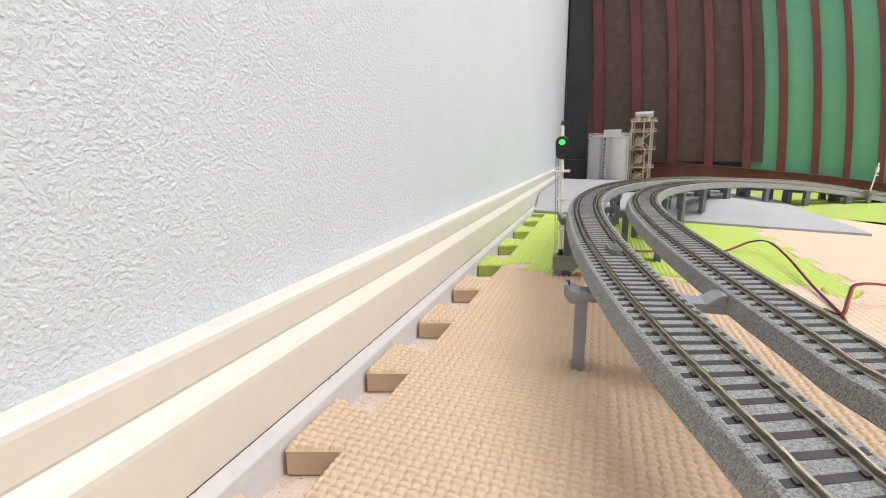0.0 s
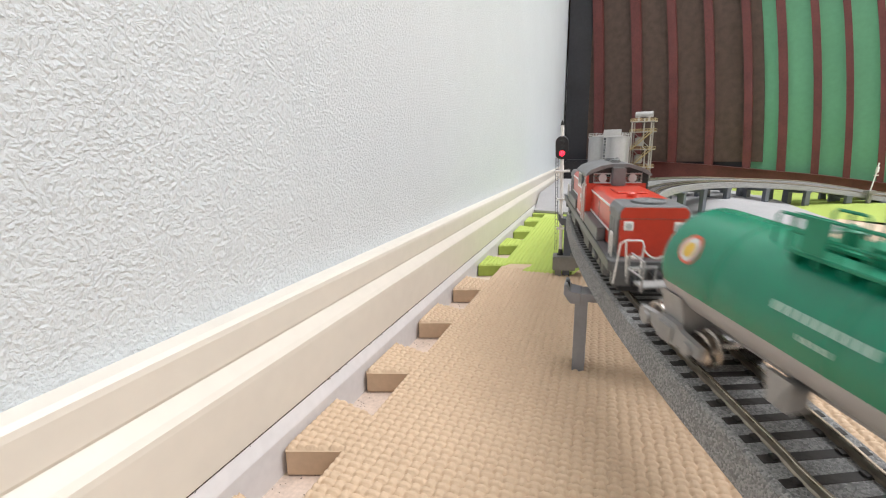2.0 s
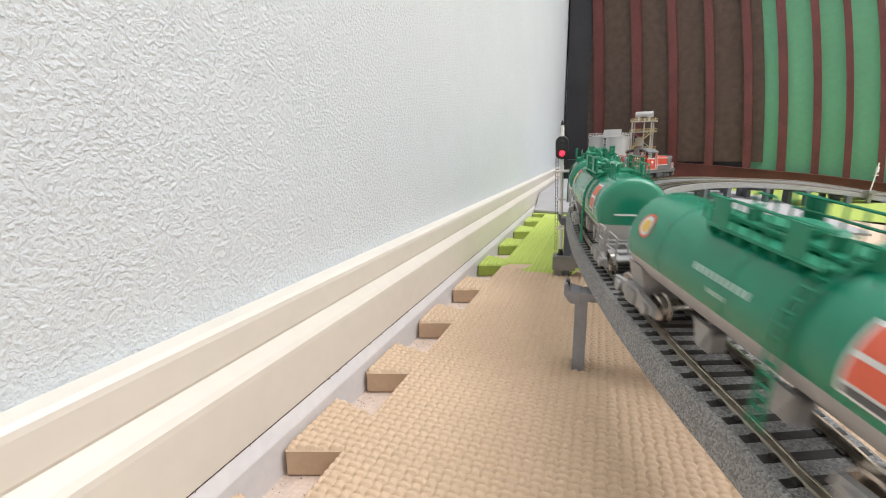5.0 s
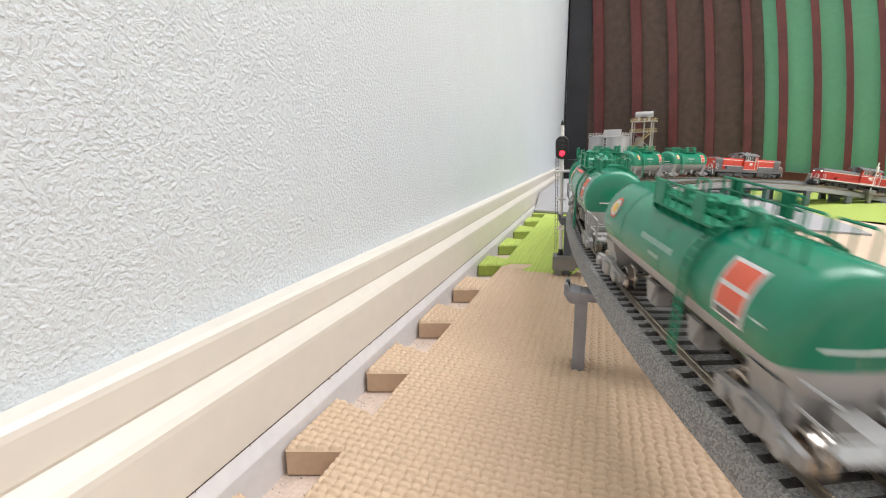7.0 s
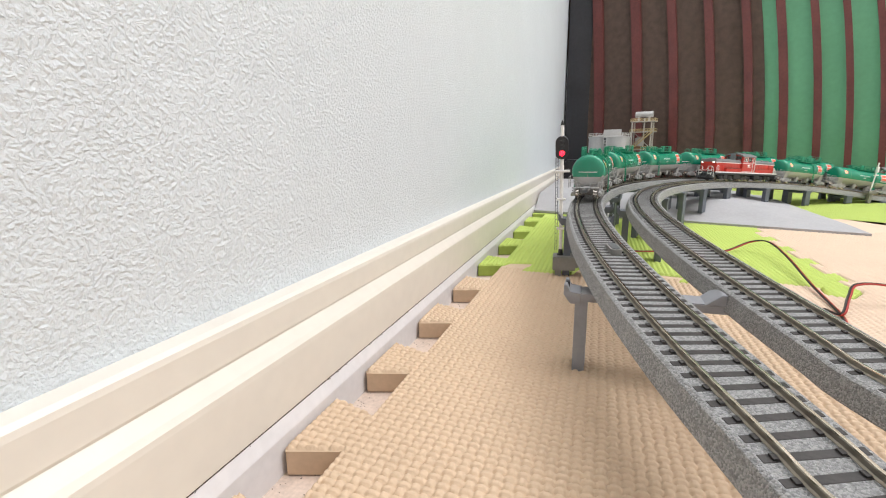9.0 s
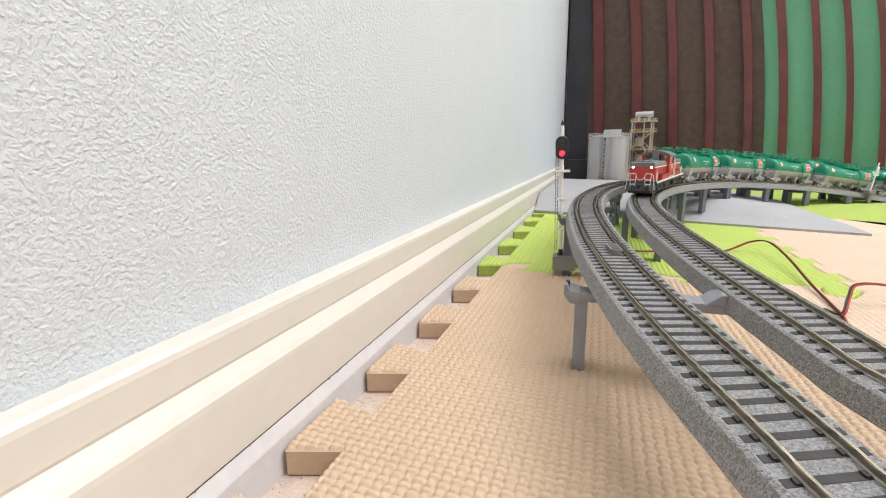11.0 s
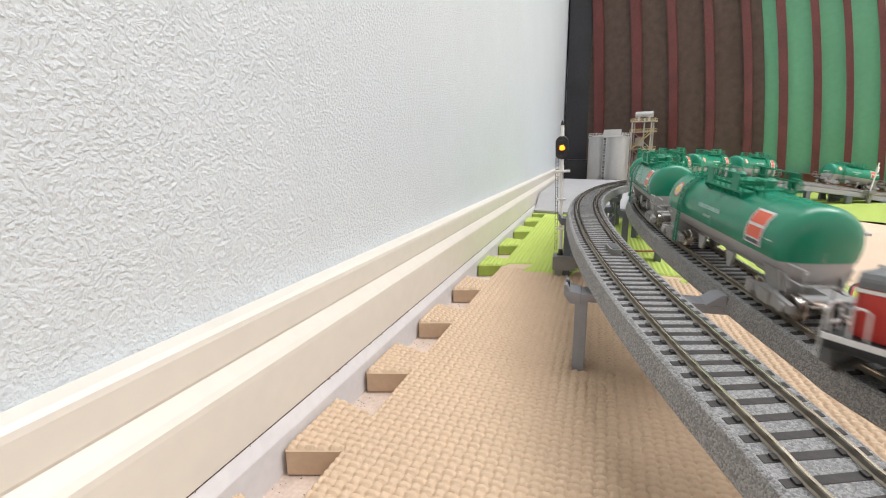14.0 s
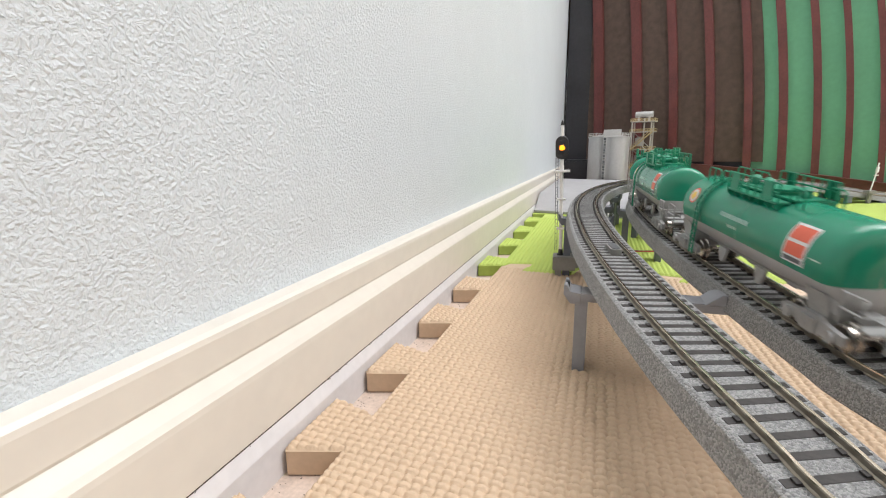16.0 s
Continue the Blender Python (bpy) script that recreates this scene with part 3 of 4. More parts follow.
def pier(path, s, left, right, lips=(1, 1), mat=None, yaw=0.0, drop=0.0):
    """A plastic trestle under the track: a cross beam between two legs, with flared lips where they show."""
    mat = mat or PIER_DARK
    p, d = on_path(path, s)
    top = p[2] / MM - 12.6 - drop
    m = Matrix.Translation((p[0], p[1], 0)) @ Matrix.Rotation(math.atan2(d[1], d[0]) + radians(yaw), 4, "Z")
    ob = thing("track_pier", "light grey plastic trestle pier holding up the track" if mat is PIER else "slate blue-grey plastic pier under the track", "pier", "track piers", m)
    part("beam", bev(bx(B(), -7, 7, right, left, top - 4.5, top), 0.5), mat, ob)
    for y, sgn, lip_on in ((left, 1, lips[0]), (right, -1, lips[1])):
        leg = B()
        at = m @ Vector((0, y * MM, 0)) / MM
        foot = board_top(at.x, at.y) if -110 < at.x < 345 and at.y > 869 - (at.x + 113) * 0.31 + 8 else 0.0
        prism(leg, [(-7, foot), (-4, foot), (-3.6, foot + 1.8), (3.6, foot + 1.8), (4, foot), (7, foot), (6.2, top - 3), (-6.2, top - 3)], *sorted((y, y - 6.5 * sgn)))
        part("leg", bev(leg, 0.3, 1), mat, ob)
        if lip_on:
            lip = prism(B(), [(y - 3 * sgn, top - 6), (y + 2.5 * sgn, top - 6), (y + 6 * sgn, top - 1), (y + 6 * sgn, top + 4.5), (y + 4.4 * sgn, top + 4.5), (y + 3 * sgn, top + 0.4), (y - 3 * sgn, top + 0.2)], -7.5, 7.5, "x")
            part("bracket", bev(lip, 0.4, 1), mat, ob)
            # Black block stands in for the shade inside the bracket's opening
            part("slot_shade", bx(B(), -2, 2, *sorted((y + 3.4 * sgn, y + 5.4 * sgn)), top + 1.4, top + 4.7), UNDER, ob)
        else:
            part("cap", bev(bx(B(), -7.6, 7.6, *sorted((y + 0.8 * sgn, y - 7 * sgn)), top - 3.4, top + 0.6), 0.3, 1), mat, ob)
    return ob


def piers():
    ob = pier(OUTER_PATH, 0.150, 22, -29, (1, 0), PIER, -12, 5)
    top = on_path(OUTER_PATH, 0.150)[0][2] / MM - 17.6
    part("beam", bev(bx(B(), -7, 7, -62, -29.2, top - 4.5, top), 0.5), PIER, ob)
    part("bracket", bev(prism(B(), [(-39, top - 0.2), (-46, top + 5.5), (-48, top + 5.5), (-48, top - 0.2)], -7.5, 7.5, "x"), 0.3, 1), PIER, ob)
    pier(OUTER_PATH, 0.345, 19, -19, (1, 1))
    pier(OUTER_PATH, 0.43, 19, -20, (0, 1))
    pier(OUTER_PATH, 0.52, 19, -20, (0, 1))
    for s in (0.345, 0.475, 0.585, 0.68, 0.772, 0.906, 1.04, 1.152, 1.238):
        pier(INNER_PATH, s, 20, -21, (1 if s < 0.4 else 0, 0))
    for s in (0.66, 0.78, 0.888, 1.024, 1.166, 1.306, 1.378):
        pier(OUTER_PATH, s, 20, -20, (0, 0))
    pier(OUTER_PATH, -0.22, 20, -20, (0, 0))
    pier(INNER_PATH, -0.22, 20, -20, (0, 0))


piers()


def sensor(path, s):
    p, d = on_path(path, s)
    m = Matrix.Translation(p) @ Matrix.Rotation(math.atan2(d[1], d[0]), 4, "Z")
    ob = thing("track_sensor", "small oblong grey detector box between the rails", "sensor", m=m)
    outline = [(x + 3.2 * math.cos(a), -2.6 + 3.2 * math.sin(a)) for x, a0 in ((7, -math.pi / 2), (-7, math.pi / 2)) for a in [a0 + math.pi * i / 8 for i in range(9)]]
    part("body", prism(B(), outline, -3.2, 0.1, "z"), SIGNAL_GREY, ob)
    part("cover", prism(B(), [(x * 0.86, -2.6 + (y + 2.6) * 0.66) for x, y in outline], 0.1, 0.5, "z"), UNDER_GREY, ob)


sensor(OUTER_PATH, 0.181)


# ---- colour light signals ----
def signal_head(ob, z, y_face):
    """Black oval hood with three lenses, green over amber over red. Returns the three lamp beads."""
    outline = []
    for i in range(24):
        a = 2 * math.pi * i / 24
        outline.append((5.9 * math.cos(a), z + 4.6 * (1 if math.sin(a) > 0 else -1) + 5.9 * math.sin(a)))
    part("head", bev(prism(B(), outline, y_face, y_face + 4.5), 0.5, 1), BLACK, ob, "black oval signal head")
    beads = []
    for dz, mat, nm in ((5.0, LAMP_GREEN, "green"), (0, LAMP_YELLOW, "amber"), (-5.0, LAMP_RED, "red")):
        hood = B()
        tube(hood, [(2.5 * math.cos(a), y_face - 0.2, z + dz + 2.5 * math.sin(a)) for a in [math.pi * i / 10 for i in range(11)]], 0.35, 5)
        part("visor", hood, BLACK, ob)
        part("lens", lathe(B(), [(2.1, 0.0), (1.9, -0.25), (1.2, -0.45), (0.1, -0.5)], (0, y_face, z + dz), 14, "y"), UNDER, ob, "dark unlit lens")
        beads.append(part("lamp", lathe(B(), [(2.7, 0.35), (2.6, 0), (1.9, -0.8), (0.1, -1.15)], (0, 0, 0), 14, "y"), mat, ob, "glowing %s signal lamp" % nm, True))
    return beads


def main_signal():
    m = Matrix.Translation((-0.0320, 0.432, 0)) @ Matrix.Rotation(radians(-1.4), 4, "Y") @ Matrix.Rotation(radians(4), 4, "Z")
    ob = thing("colour_light_signal", "white mast railway signal with black three-lamp head on grey bracket", "signal", m=m)
    part("base", bev(bx(B(), -7, 14, -11, 9, 7, 20), 0.6), SIGNAL_GREY, ob, "grey plastic bracket")
    part("bracket_arm", bev(prism(B(), [(14, 9), (27, 13), (27, 19), (14, 20)], -9, 8), 0.4, 1), SIGNAL_GREY, ob)
    part("foot", bev(bx(B(), -5, 1, -8, 2, 0, 8.2), 0.4), SIGNAL_GREY, ob)
    part("socket", lathe(B(), [(3.4, 20), (3.4, 21.2), (2.3, 22), (1.9, 26)], n=14), BLACK, ob, "black mast socket")
    part("mast", lathe(B(), [(1.65, 24), (1.65, 140.5), (1.5, 141.5)], n=14), MAST_WHITE, ob, "", True)
    part("cap", lathe(B(), [(1.9, 141.5), (1.5, 143), (0.3, 146.5)], n=12), BLACK, ob)
    for z, w in ((45, 4.0), (73, 4.0)):
        part("collar", bev(bx(B(), -w, w, -2.2, 2.2, z, z + 2), 0.3, 1), MAST_WHITE, ob)
    part("platform", bev(bx(B(), -7, 7.5, -4, 3, 99, 101.2), 0.4, 1), MAST_WHITE, ob)
    lad = B()
    for dx in (-5.4, -3.4):
        cy(lad, (dx, 2.2, 24), (dx, 2.2, 118), 0.28, n=5)
    for k in range(26):
        cy(lad, (-5.4, 2.2, 27 + k * 3.4), (-3.4, 2.2, 27 + k * 3.4), 0.18, n=4)
    part("ladder", lad, UNDER_GREY, ob, "thin dark ladder")
    beads = signal_head(ob, 121.5, -5.5)
    part("head_bracket", bx(B(), -1.2, 1.2, -1.2, 0.5, 113, 129), BLACK, ob)
    return beads


def far_signal():
    m = Matrix.Translation((0.5245, 1.152, 0.0)) @ Matrix.Rotation(radians(20), 4, "Z")
    ob = thing("colour_light_signal", "slim white mast signal beside the far curve of track", "signal", m=m)
    part("leg", bx(B(), -3, 3, -3, 3, 0, 21), SIGNAL_GREY, ob)
    part("base", bev(bx(B(), -8, 8, -6, 7, 20, 26), 0.5), SIGNAL_GREY, ob)
    part("mast", tube(B(), [(0, 0, 26), (4.6, 0, 56), (7.6, 0, 82)], 1.2, 8), MAST_WHITE, ob)
    part("head", bev(bx(B(), 3.4, 8.2, -3, 1.5, 62, 74), 0.8), MAST_WHITE, ob)
    part("platform", bx(B(), 2.4, 10, -2, 2, 56, 57.6), MAST_WHITE, ob)


SIGNAL_LAMPS = main_signal()
far_signal()


# ---- silos and stair tower ----
def silos():
    for x, y, r, h, lab in ((38, 1440, 37, 152, "large pale grey model storage silo with a railed roof"), (-4, 1490, 37, 154, "pale grey model storage silo with a caged ladder")):
        ob = thing("storage_silo", lab, "silo", "model silos", Matrix.Translation((x * MM, y * MM, -0.002)))
        part("shell", lathe(B(), [(r, 0), (r, h), (r * 0.95, h + 1.5), (r * 0.2, h + 6)], n=40), SILO, ob, "", True)
        part("rim", lathe(B(), [(r + 1.6, h - 1.5), (r + 1.6, h + 0.5), (r - 2, h + 0.6)], n=40), SILO, ob)
        rail = B()
        n = 22
        ring = [(math.cos(2 * math.pi * i / n) * (r + 1), math.sin(2 * math.pi * i / n) * (r + 1)) for i in range(n + 1)]
        for z in (h + 6, h + 11):
            tube(rail, [(a, b, z) for a, b in ring], 0.5, 4)
        for a, b in ring[:-1]:
            cy(rail, (a, b, h), (a, b, h + 11), 0.45, n=4)
        part("guard_rail", rail, FRAME_PALE, ob)
        if x > 0:
            part("hatch", bev(bx(B(), -36, 12, -14, 12, h + 2, h + 22), 0.6), SILO, ob)
        part("pipe", cy(B(), (16, -4, h + 2), (16, -4, h + 13), 2.2), SILO, ob)
        for k in range(26):
            a = 2 * math.pi * k / 26
            part("seam_rib", bx(B(), r - 0.3, r + 0.25, -0.3, 0.3, 1, h - 2, Matrix.Rotation(a, 4, "Z")), SILO, ob)
    ob = thing("silo_ladder", "pale grey caged ladder standing up the silo wall", "ladder", m=Matrix.Translation((0.006, 1.395, 0)) @ Matrix.Rotation(radians(-20), 4, "Z"))
    lad = B()
    for dx in (-4, 4):
        bx(lad, dx - 0.6, dx + 0.6, -1, 0.6, 0, 166)
    for k in range(20):
        bx(lad, -4, 4, -0.6, 0.4, 4 + k * 8, 5.6 + k * 8)
    part("rungs", lad, SILO, ob)
    # Dark plate put in for the shade seen between the rungs
    part("rung_shade", bx(B(), -3.8, 3.8, 0.8, 1.6, 0, 150), UNDER_GREY, ob, "dark grey strip drawn as the shade behind the rungs")
    hoops = B()
    for k in range(9):
        z = 24 + k * 16
        tube(hoops, [(4.6 * math.cos(a), -0.5 - 6.5 * math.sin(a), z) for a in [math.pi * i / 8 for i in range(9)]], 0.45, 4)
    part("cage", hoops, FRAME_PALE, ob)


def stair_tower():
    ob = thing("stair_tower", "pale grey steel model process tower with ochre stairs", "tower", m=Matrix.Translation((0.112, 1.51, -0.002)) @ Matrix.Rotation(radians(-14), 4, "Z") @ Matrix.Diagonal((1.22, 1, 0.965, 1)))
    for x in (-22, 22):
        for y in (-18, 18):
            part("post", bx(B(), x - 1.6, x + 1.6, y - 1.6, y + 1.6, 0, 205), FRAME_PALE, ob)
    levels = (8, 62, 118, 172, 203)
    for z in levels:
        part("deck", bx(B(), -26, 30, -22, 22, z, z + 2.2), FRAME_PALE, ob)
        r = B()
        for h in (5, 10):
            tube(r, [(30, -22, z + h), (-26, -22, z + h), (-26, 22, z + h), (30, 22, z + h), (30, -22, z + h)], 0.55, 4)
        for x in (-26, -15, -4, 8, 19, 30):
            cy(r, (x, -22, z), (x, -22, z + 10), 0.5, n=4), cy(r, (x, 22, z), (x, 22, z + 10), 0.5, n=4)
        part("guard_rail", r, STAIR_YELLOW, ob, "ochre guard rail")
    for z0, z1 in zip(levels, levels[1:4]):
        st = B()
        n = 12
        for k in range(n):
            f = k / (n - 1)
            x, z = -20 + 44 * f, z0 + (z1 - z0) * f
            bx(st, x - 2, x + 2, -29, -23, z, z + 1.2)
        for y in (-29.5, -22.8):
            tube(st, [(-22, y, z0), (26, y, z1 + 1)], 1.3, 4)
            tube(st, [(-22, y, z0 + 9), (26, y, z1 + 10)], 0.6, 4)
        part("stair", st, STAIR_YELLOW, ob, "ochre open stair flight")
        part("brace", tube(B(), [(-22, 18, z1), (22, 18, z0)], 0.9, 4), FRAME_PALE, ob)
    part("vessel", cy(B(), (-18, 0, 226), (22, 0, 226), 9, n=18), SILO, ob)
    for x in (-10, 14):
        part("saddle", bx(B(), x - 2, x + 2, -7, 7, 205, 220), FRAME_PALE, ob)
    for z in (20, 76, 130):
        part("vessel", lathe(B(), [(9, z), (10, z + 3), (10, z + 24), (4, z + 29)], (-6, 2, 0), 16), SILO, ob)
    part("pipe_run", tube(B(), [(10, -6, 10), (10, -6, 120), (4, -6, 128), (4, -6, 208), (4, -6, 214)], 1.8, 8), FRAME_PALE, ob)


silos()
stair_tower()


# ---- wires ----
def wires():
    def run(pts, off):
        """A smooth line through the points, shifted sideways."""
        k = [Vector(p) for p in pts]
        k = [k[0] * 2 - k[1]] + k + [k[-1] * 2 - k[-2]]
        out = []
        for i in range(1, len(k) - 2):
            a, b, c, d = k[i - 1:i + 3]
            for j in range(10):
                u = j / 10
                out.append(0.5 * (2 * b + (c - a) * u + (2 * a - 5 * b + 4 * c - d) * u * u + (3 * b - a - 3 * c + d) * u ** 3) + Vector(off))
        return out
    loop = [(-5, 540, 4), (40, 545, 3), (80, 558, 2), (112, 560, 1), (142, 575, 3), (168, 588, 12), (181, 573, 15.5), (180, 515, 12), (174, 440, 5), (168, 372, 1.5), (160, 350, 1.2)]
    ob = thing("wire_pair", "red and black twin feeder wire arching over the mats", "wire")
    part("red_wire", tube(B(), run(loop, (0, 0, 0)), 0.75, 6), WIRE_RED, ob)
    part("black_wire", tube(B(), run(loop, (-1.3, 0.5, 0.3)), 0.75, 6), WIRE_BLACK, ob)
    loop = [(163, 385, 1.5), (166, 368, 4), (177, 388, 12), (188, 404, 17), (213, 408, 16), (260, 400, 6), (330, 380, 2)]
    ob = thing("wire_pair", "red and black twin feeder wire looping beside the track", "wire")
    part("red_wire", tube(B(), run(loop, (0, 0, 0)), 0.75, 6), WIRE_RED, ob)
    part("black_wire", tube(B(), run(loop, (-1.0, 0.9, 0.3)), 0.75, 6), WIRE_BLACK, ob)


wires()


# ---- rolling stock ----
def wheelset(name, x, r, mat, parent):
    bm = B()
    for y in (1, -1):
        lathe(bm, [(r + 0.9, 7.2 * y), (r + 0.9, 7.8 * y), (r, 8.1 * y), (r, 10.4 * y), (r - 0.9, 10.6 * y), (r - 1.2, 10.2 * y), (1.2, 10.0 * y), (0.9, 10.8 * y)], (x, 0, r), 20, "y")
    cy(bm, (x, -7, r), (x, 7, r), 1.0, n=8)
    return part(name, bm, mat, parent, "", True)


def handrail(bm, pts, r=0.42):
    return tube(bm, pts, r, 5)


def locomotive(renewed):
    """Centre-cab diesel locomotive, 1:80. renewed: vermilion with grey hood ends and sills; else red with a grey top and white line."""
    red = LOCO_RED if renewed else LOCO_RED_2
    sill = LOCO_GREY if renewed else red
    ob = thing("diesel_locomotive", "orange-red and grey model diesel locomotive with a dark centre cab" if renewed else
               "red model diesel locomotive with grey roof, white line and lit headlights", "locomotive", "model locomotives")
    part("frame", bev(bx(B(), -103, 103, -17.6, 17.6, 10.5, 15.2), 0.4, 1), LOCO_GREY if renewed else UNDER, ob, "grey underframe")
    for y in (1, -1):
        part("sill_line", bx(B(), -103.2, 103.2, 17.5 * y - 0.3, 17.5 * y + 0.35, 13.6 if not renewed else 14.6, 15.5), LINE_WHITE if not renewed else UNDER_GREY, ob, "white line" if not renewed else "")
    hood_top = 36.5
    for e in (1, -1):
        x0, x1 = 20.0, 98.0
        xm = 77.0
        part("hood", bev(bx(B(), *sorted((e * x0, e * xm)), -13.2, 13.2, 15.2, 32.5), 0.7), red, ob)
        part("hood_end", bev(bx(B(), *sorted((e * (xm + 0.05), e * (x1 - 1.5))), -13.2, 13.2, 15.2, 32.5), 0.7), LOCO_GREY if renewed else red, ob)
        part("hood_face", bev(bx(B(), *sorted((e * (x1 - 1.5), e * x1)), -13.0, 13.0, 15.4, 33.5), 0.6, 2), red, ob)
        top = B()
        prism(top, [(-13.4, 31.2), (13.4, 31.2), (13.4, 34.2), (11.8, hood_top), (-11.8, hood_top), (-13.4, 34.2)], *sorted((e * x0, e * (x1 + 0.2))), "x")
        part("hood_roof", bev(top, 0.5, 1), (LOCO_RED if renewed else LOCO_ROOF), ob)
        if renewed:
            end = prism(B(), [(-13.6, 31.0), (13.6, 31.0), (13.6, 34.3), (11.9, hood_top + 0.3), (-11.9, hood_top + 0.3), (-13.6, 34.3)], *sorted((e * xm, e * (x1 + 0.1))), "x")
            part("radiator_cover", bev(end, 0.5, 1), LOCO_ROOF, ob, "grey radiator cover")
        for y in (1, -1):
            part("hood_line", bx(B(), *sorted((e * x0, e * (xm if renewed else x1))), 13.3 * y - 0.35, 13.3 * y + 0.3, 30.2 if not renewed else 33.0, 31.3 if not renewed else 34.0), LINE_WHITE, ob, "white line")
            if renewed:
                part("hood_line", bx(B(), *sorted((e * x0, e * xm)), 13.3 * y - 0.35, 13.3 * y + 0.3, 21.95, 22.9), LINE_WHITE, ob, "white line")
            part("side_tank", bev(bx(B(), *sorted((e * 22.5, e * 70)), *sorted((13.4 * y, 17.4 * y)), 15.3, 21.5), 0.4, 1), sill, ob)
            part("walkway", bx(B(), *sorted((e * 22.6, e * 70)), *sorted((13.5 * y, 17.3 * y)), 21.55, 21.9), UNDER_GREY if renewed else UNDER, ob, "dark walkway top")
            if renewed:
                part("door_seam", bx(B(), *sorted((e * 46.8, e * 47.2)), *sorted((13.1 * y, 13.3 * y)), 22.9, 33), UNDER_GREY, ob)
            for k in range(0 if renewed else 5):
                x = e * (27 + k * 9.5)
                part("access_door", bev(bx(B(), x - 4.1, x + 4.1, *sorted((13.1 * y, 13.45 * y)), 23, 29.8), 0.15, 1), red, ob)
            for k in range(3):
                x = e * (80.6 + k * 5.9)
                part("louvre", bev(bx(B(), x - 2.6, x + 2.6, *sorted((13.1 * y, 13.5 * y)), 18, 30), 0.2, 1), LOCO_GREY if renewed else red, ob)
            h = B()
            handrail(h, [(e * 97, 15.5 * y, 12), (e * 97, 15.5 * y, 24.5), (e * 95.6, 15.5 * y, 25.4), (e * 93.6, 15.5 * y, 25.4), (e * 92.4, 15.5 * y, 24.5), (e * 92.4, 15.5 * y, 15)])
            part("handrail", h, RAIL_WHITE, ob, "white handrail")
            h = B()
            handrail(h, [(e * 105, 15.5 * y, 6), (e * 104.6, 13.5 * y, 22.5), (e * 104.6, 11.5 * y, 24), (e * 104.6, 5.5 * y, 24), (e * 104.6, 4.6 * y, 22), (e * 104.6, 5.5 * y, 10)])
            handrail(h, [(e * 104.6, 11.5 * y, 24), (e * 104.6, 10.5 * y, 9)])
            for z in (12, 17):
                handrail(h, [(e * 104.6, 11 * y, z), (e * 104.6, 5.2 * y, z)], 0.7)
            part("step_rail", h, RAIL_WHITE, ob, "white end handrail with steps")
            lens = part("headlight", lathe(B(), [(1.15, 0), (1.15, 0.7), (0.8, 1.1), (0.2, 1.2)], (e * x1 if e > 0 else -x1 - 1.2, 9.6 * y, 31.0 if not renewed else 28.5), 14, "x"),
                        HEADLIGHT if (e > 0 and not renewed) else LENS_GREY, ob, "lit round headlight" if (e > 0 and not renewed) else "round headlight", True)
            part("light_box", bev(bx(B(), *sorted((e * (x1 - 0.5), e * (x1 + 0.5))), 9.6 * y - 1.9, 9.6 * y + 1.9, (31.0 if not renewed else 28.5) - 1.9, (31.0 if not renewed else 28.5) + 1.9), 0.3, 1), LOCO_ROOF if not renewed else LINE_WHITE, ob)
        chain = B()
        handrail(chain, [(e * 105, 5 * (1 - k / 4), 21 - 4 * (1 - (k / 4 - 1) ** 2)) for k in range(9)], 0.35)
        part("chain", chain, RAIL_WHITE, ob)
        part("fan", lathe(B(), [(7.0, hood_top), (7.0, hood_top + 1.2), (6.2, hood_top + 1.5), (5.8, hood_top + 0.9), (2.0, hood_top + 1.1), (1.2, hood_top + 1.8)], (e * 87.5, 0, 0), 28), LOCO_ROOF, ob, "round radiator fan ring", True)
        part("roof_hatch", bev(bx(B(), *sorted((e * 38, e * 58)), -7, 7, hood_top, hood_top + 1.0), 0.4, 1), LOCO_RED if renewed else LOCO_ROOF, ob)
        part("roof_cap", lathe(B(), [(2.2, hood_top), (2.2, hood_top + 1.8), (1.0, hood_top + 2.6)], (e * 70, 3, 0), 12), LOCO_RED if renewed else LOCO_ROOF, ob)
        part("pilot", bev(bx(B(), *sorted((e * 100, e * 104)), -16, 16, 4.5, 13.5), 0.6), LOCO_GREY if renewed else UNDER_GREY, ob, "end beam")
        part("coupler", bev(bx(B(), *sorted((e * 104, e * 112)), -2.2, 2.2, 7.5, 12), 0.6), UNDER, ob)
        hose = B()
        for y in (-8, -5.5, 6, 8.5):
            tube(hose, [(e * 104.5, y, 9), (e * 106, y, 7), (e * 106, y, 4)], 0.55, 5)
        part("air_hose", hose, UNDER, ob)
        part("snow_plough", bev(bx(B(), *sorted((e * 99, e * 102)), -13, 13, 1.6, 5), 0.5, 1), UNDER, ob)
        # bogies
        bog = thing("bogie", "", "")
        bog.parent = ob
        for key in ("label", "category"):
            if key in bog:
                del bog[key]
        bog.matrix_basis = Matrix.Translation((e * 66 * MM, 0, 0))
        for x in (-13.8, 13.8):
            wheelset("wheelset", x, 5.4, WHEEL, bog)
        for y in (1, -1):
            fr = B()
            bx(fr, -22, 22, *sorted((11.6 * y, 14.2 * y)), 4.6, 8.8)
            for x in (-13.8, 13.8):
                bx(fr, x - 3.2, x + 3.2, *sorted((12 * y, 15.6 * y)), 2.6, 8.2)
                for o in (-5, 5):
                    cy(fr, (x + o, 14 * y, 3.4), (x + o, 14 * y, 8.6), 1.6, n=8)
            bx(fr, -5, 5, *sorted((12 * y, 15.2 * y)), 3.2, 10)
            cy(fr, (0, 15.8 * y, 6), (8, 15.8 * y, 8), 0.9, n=6)
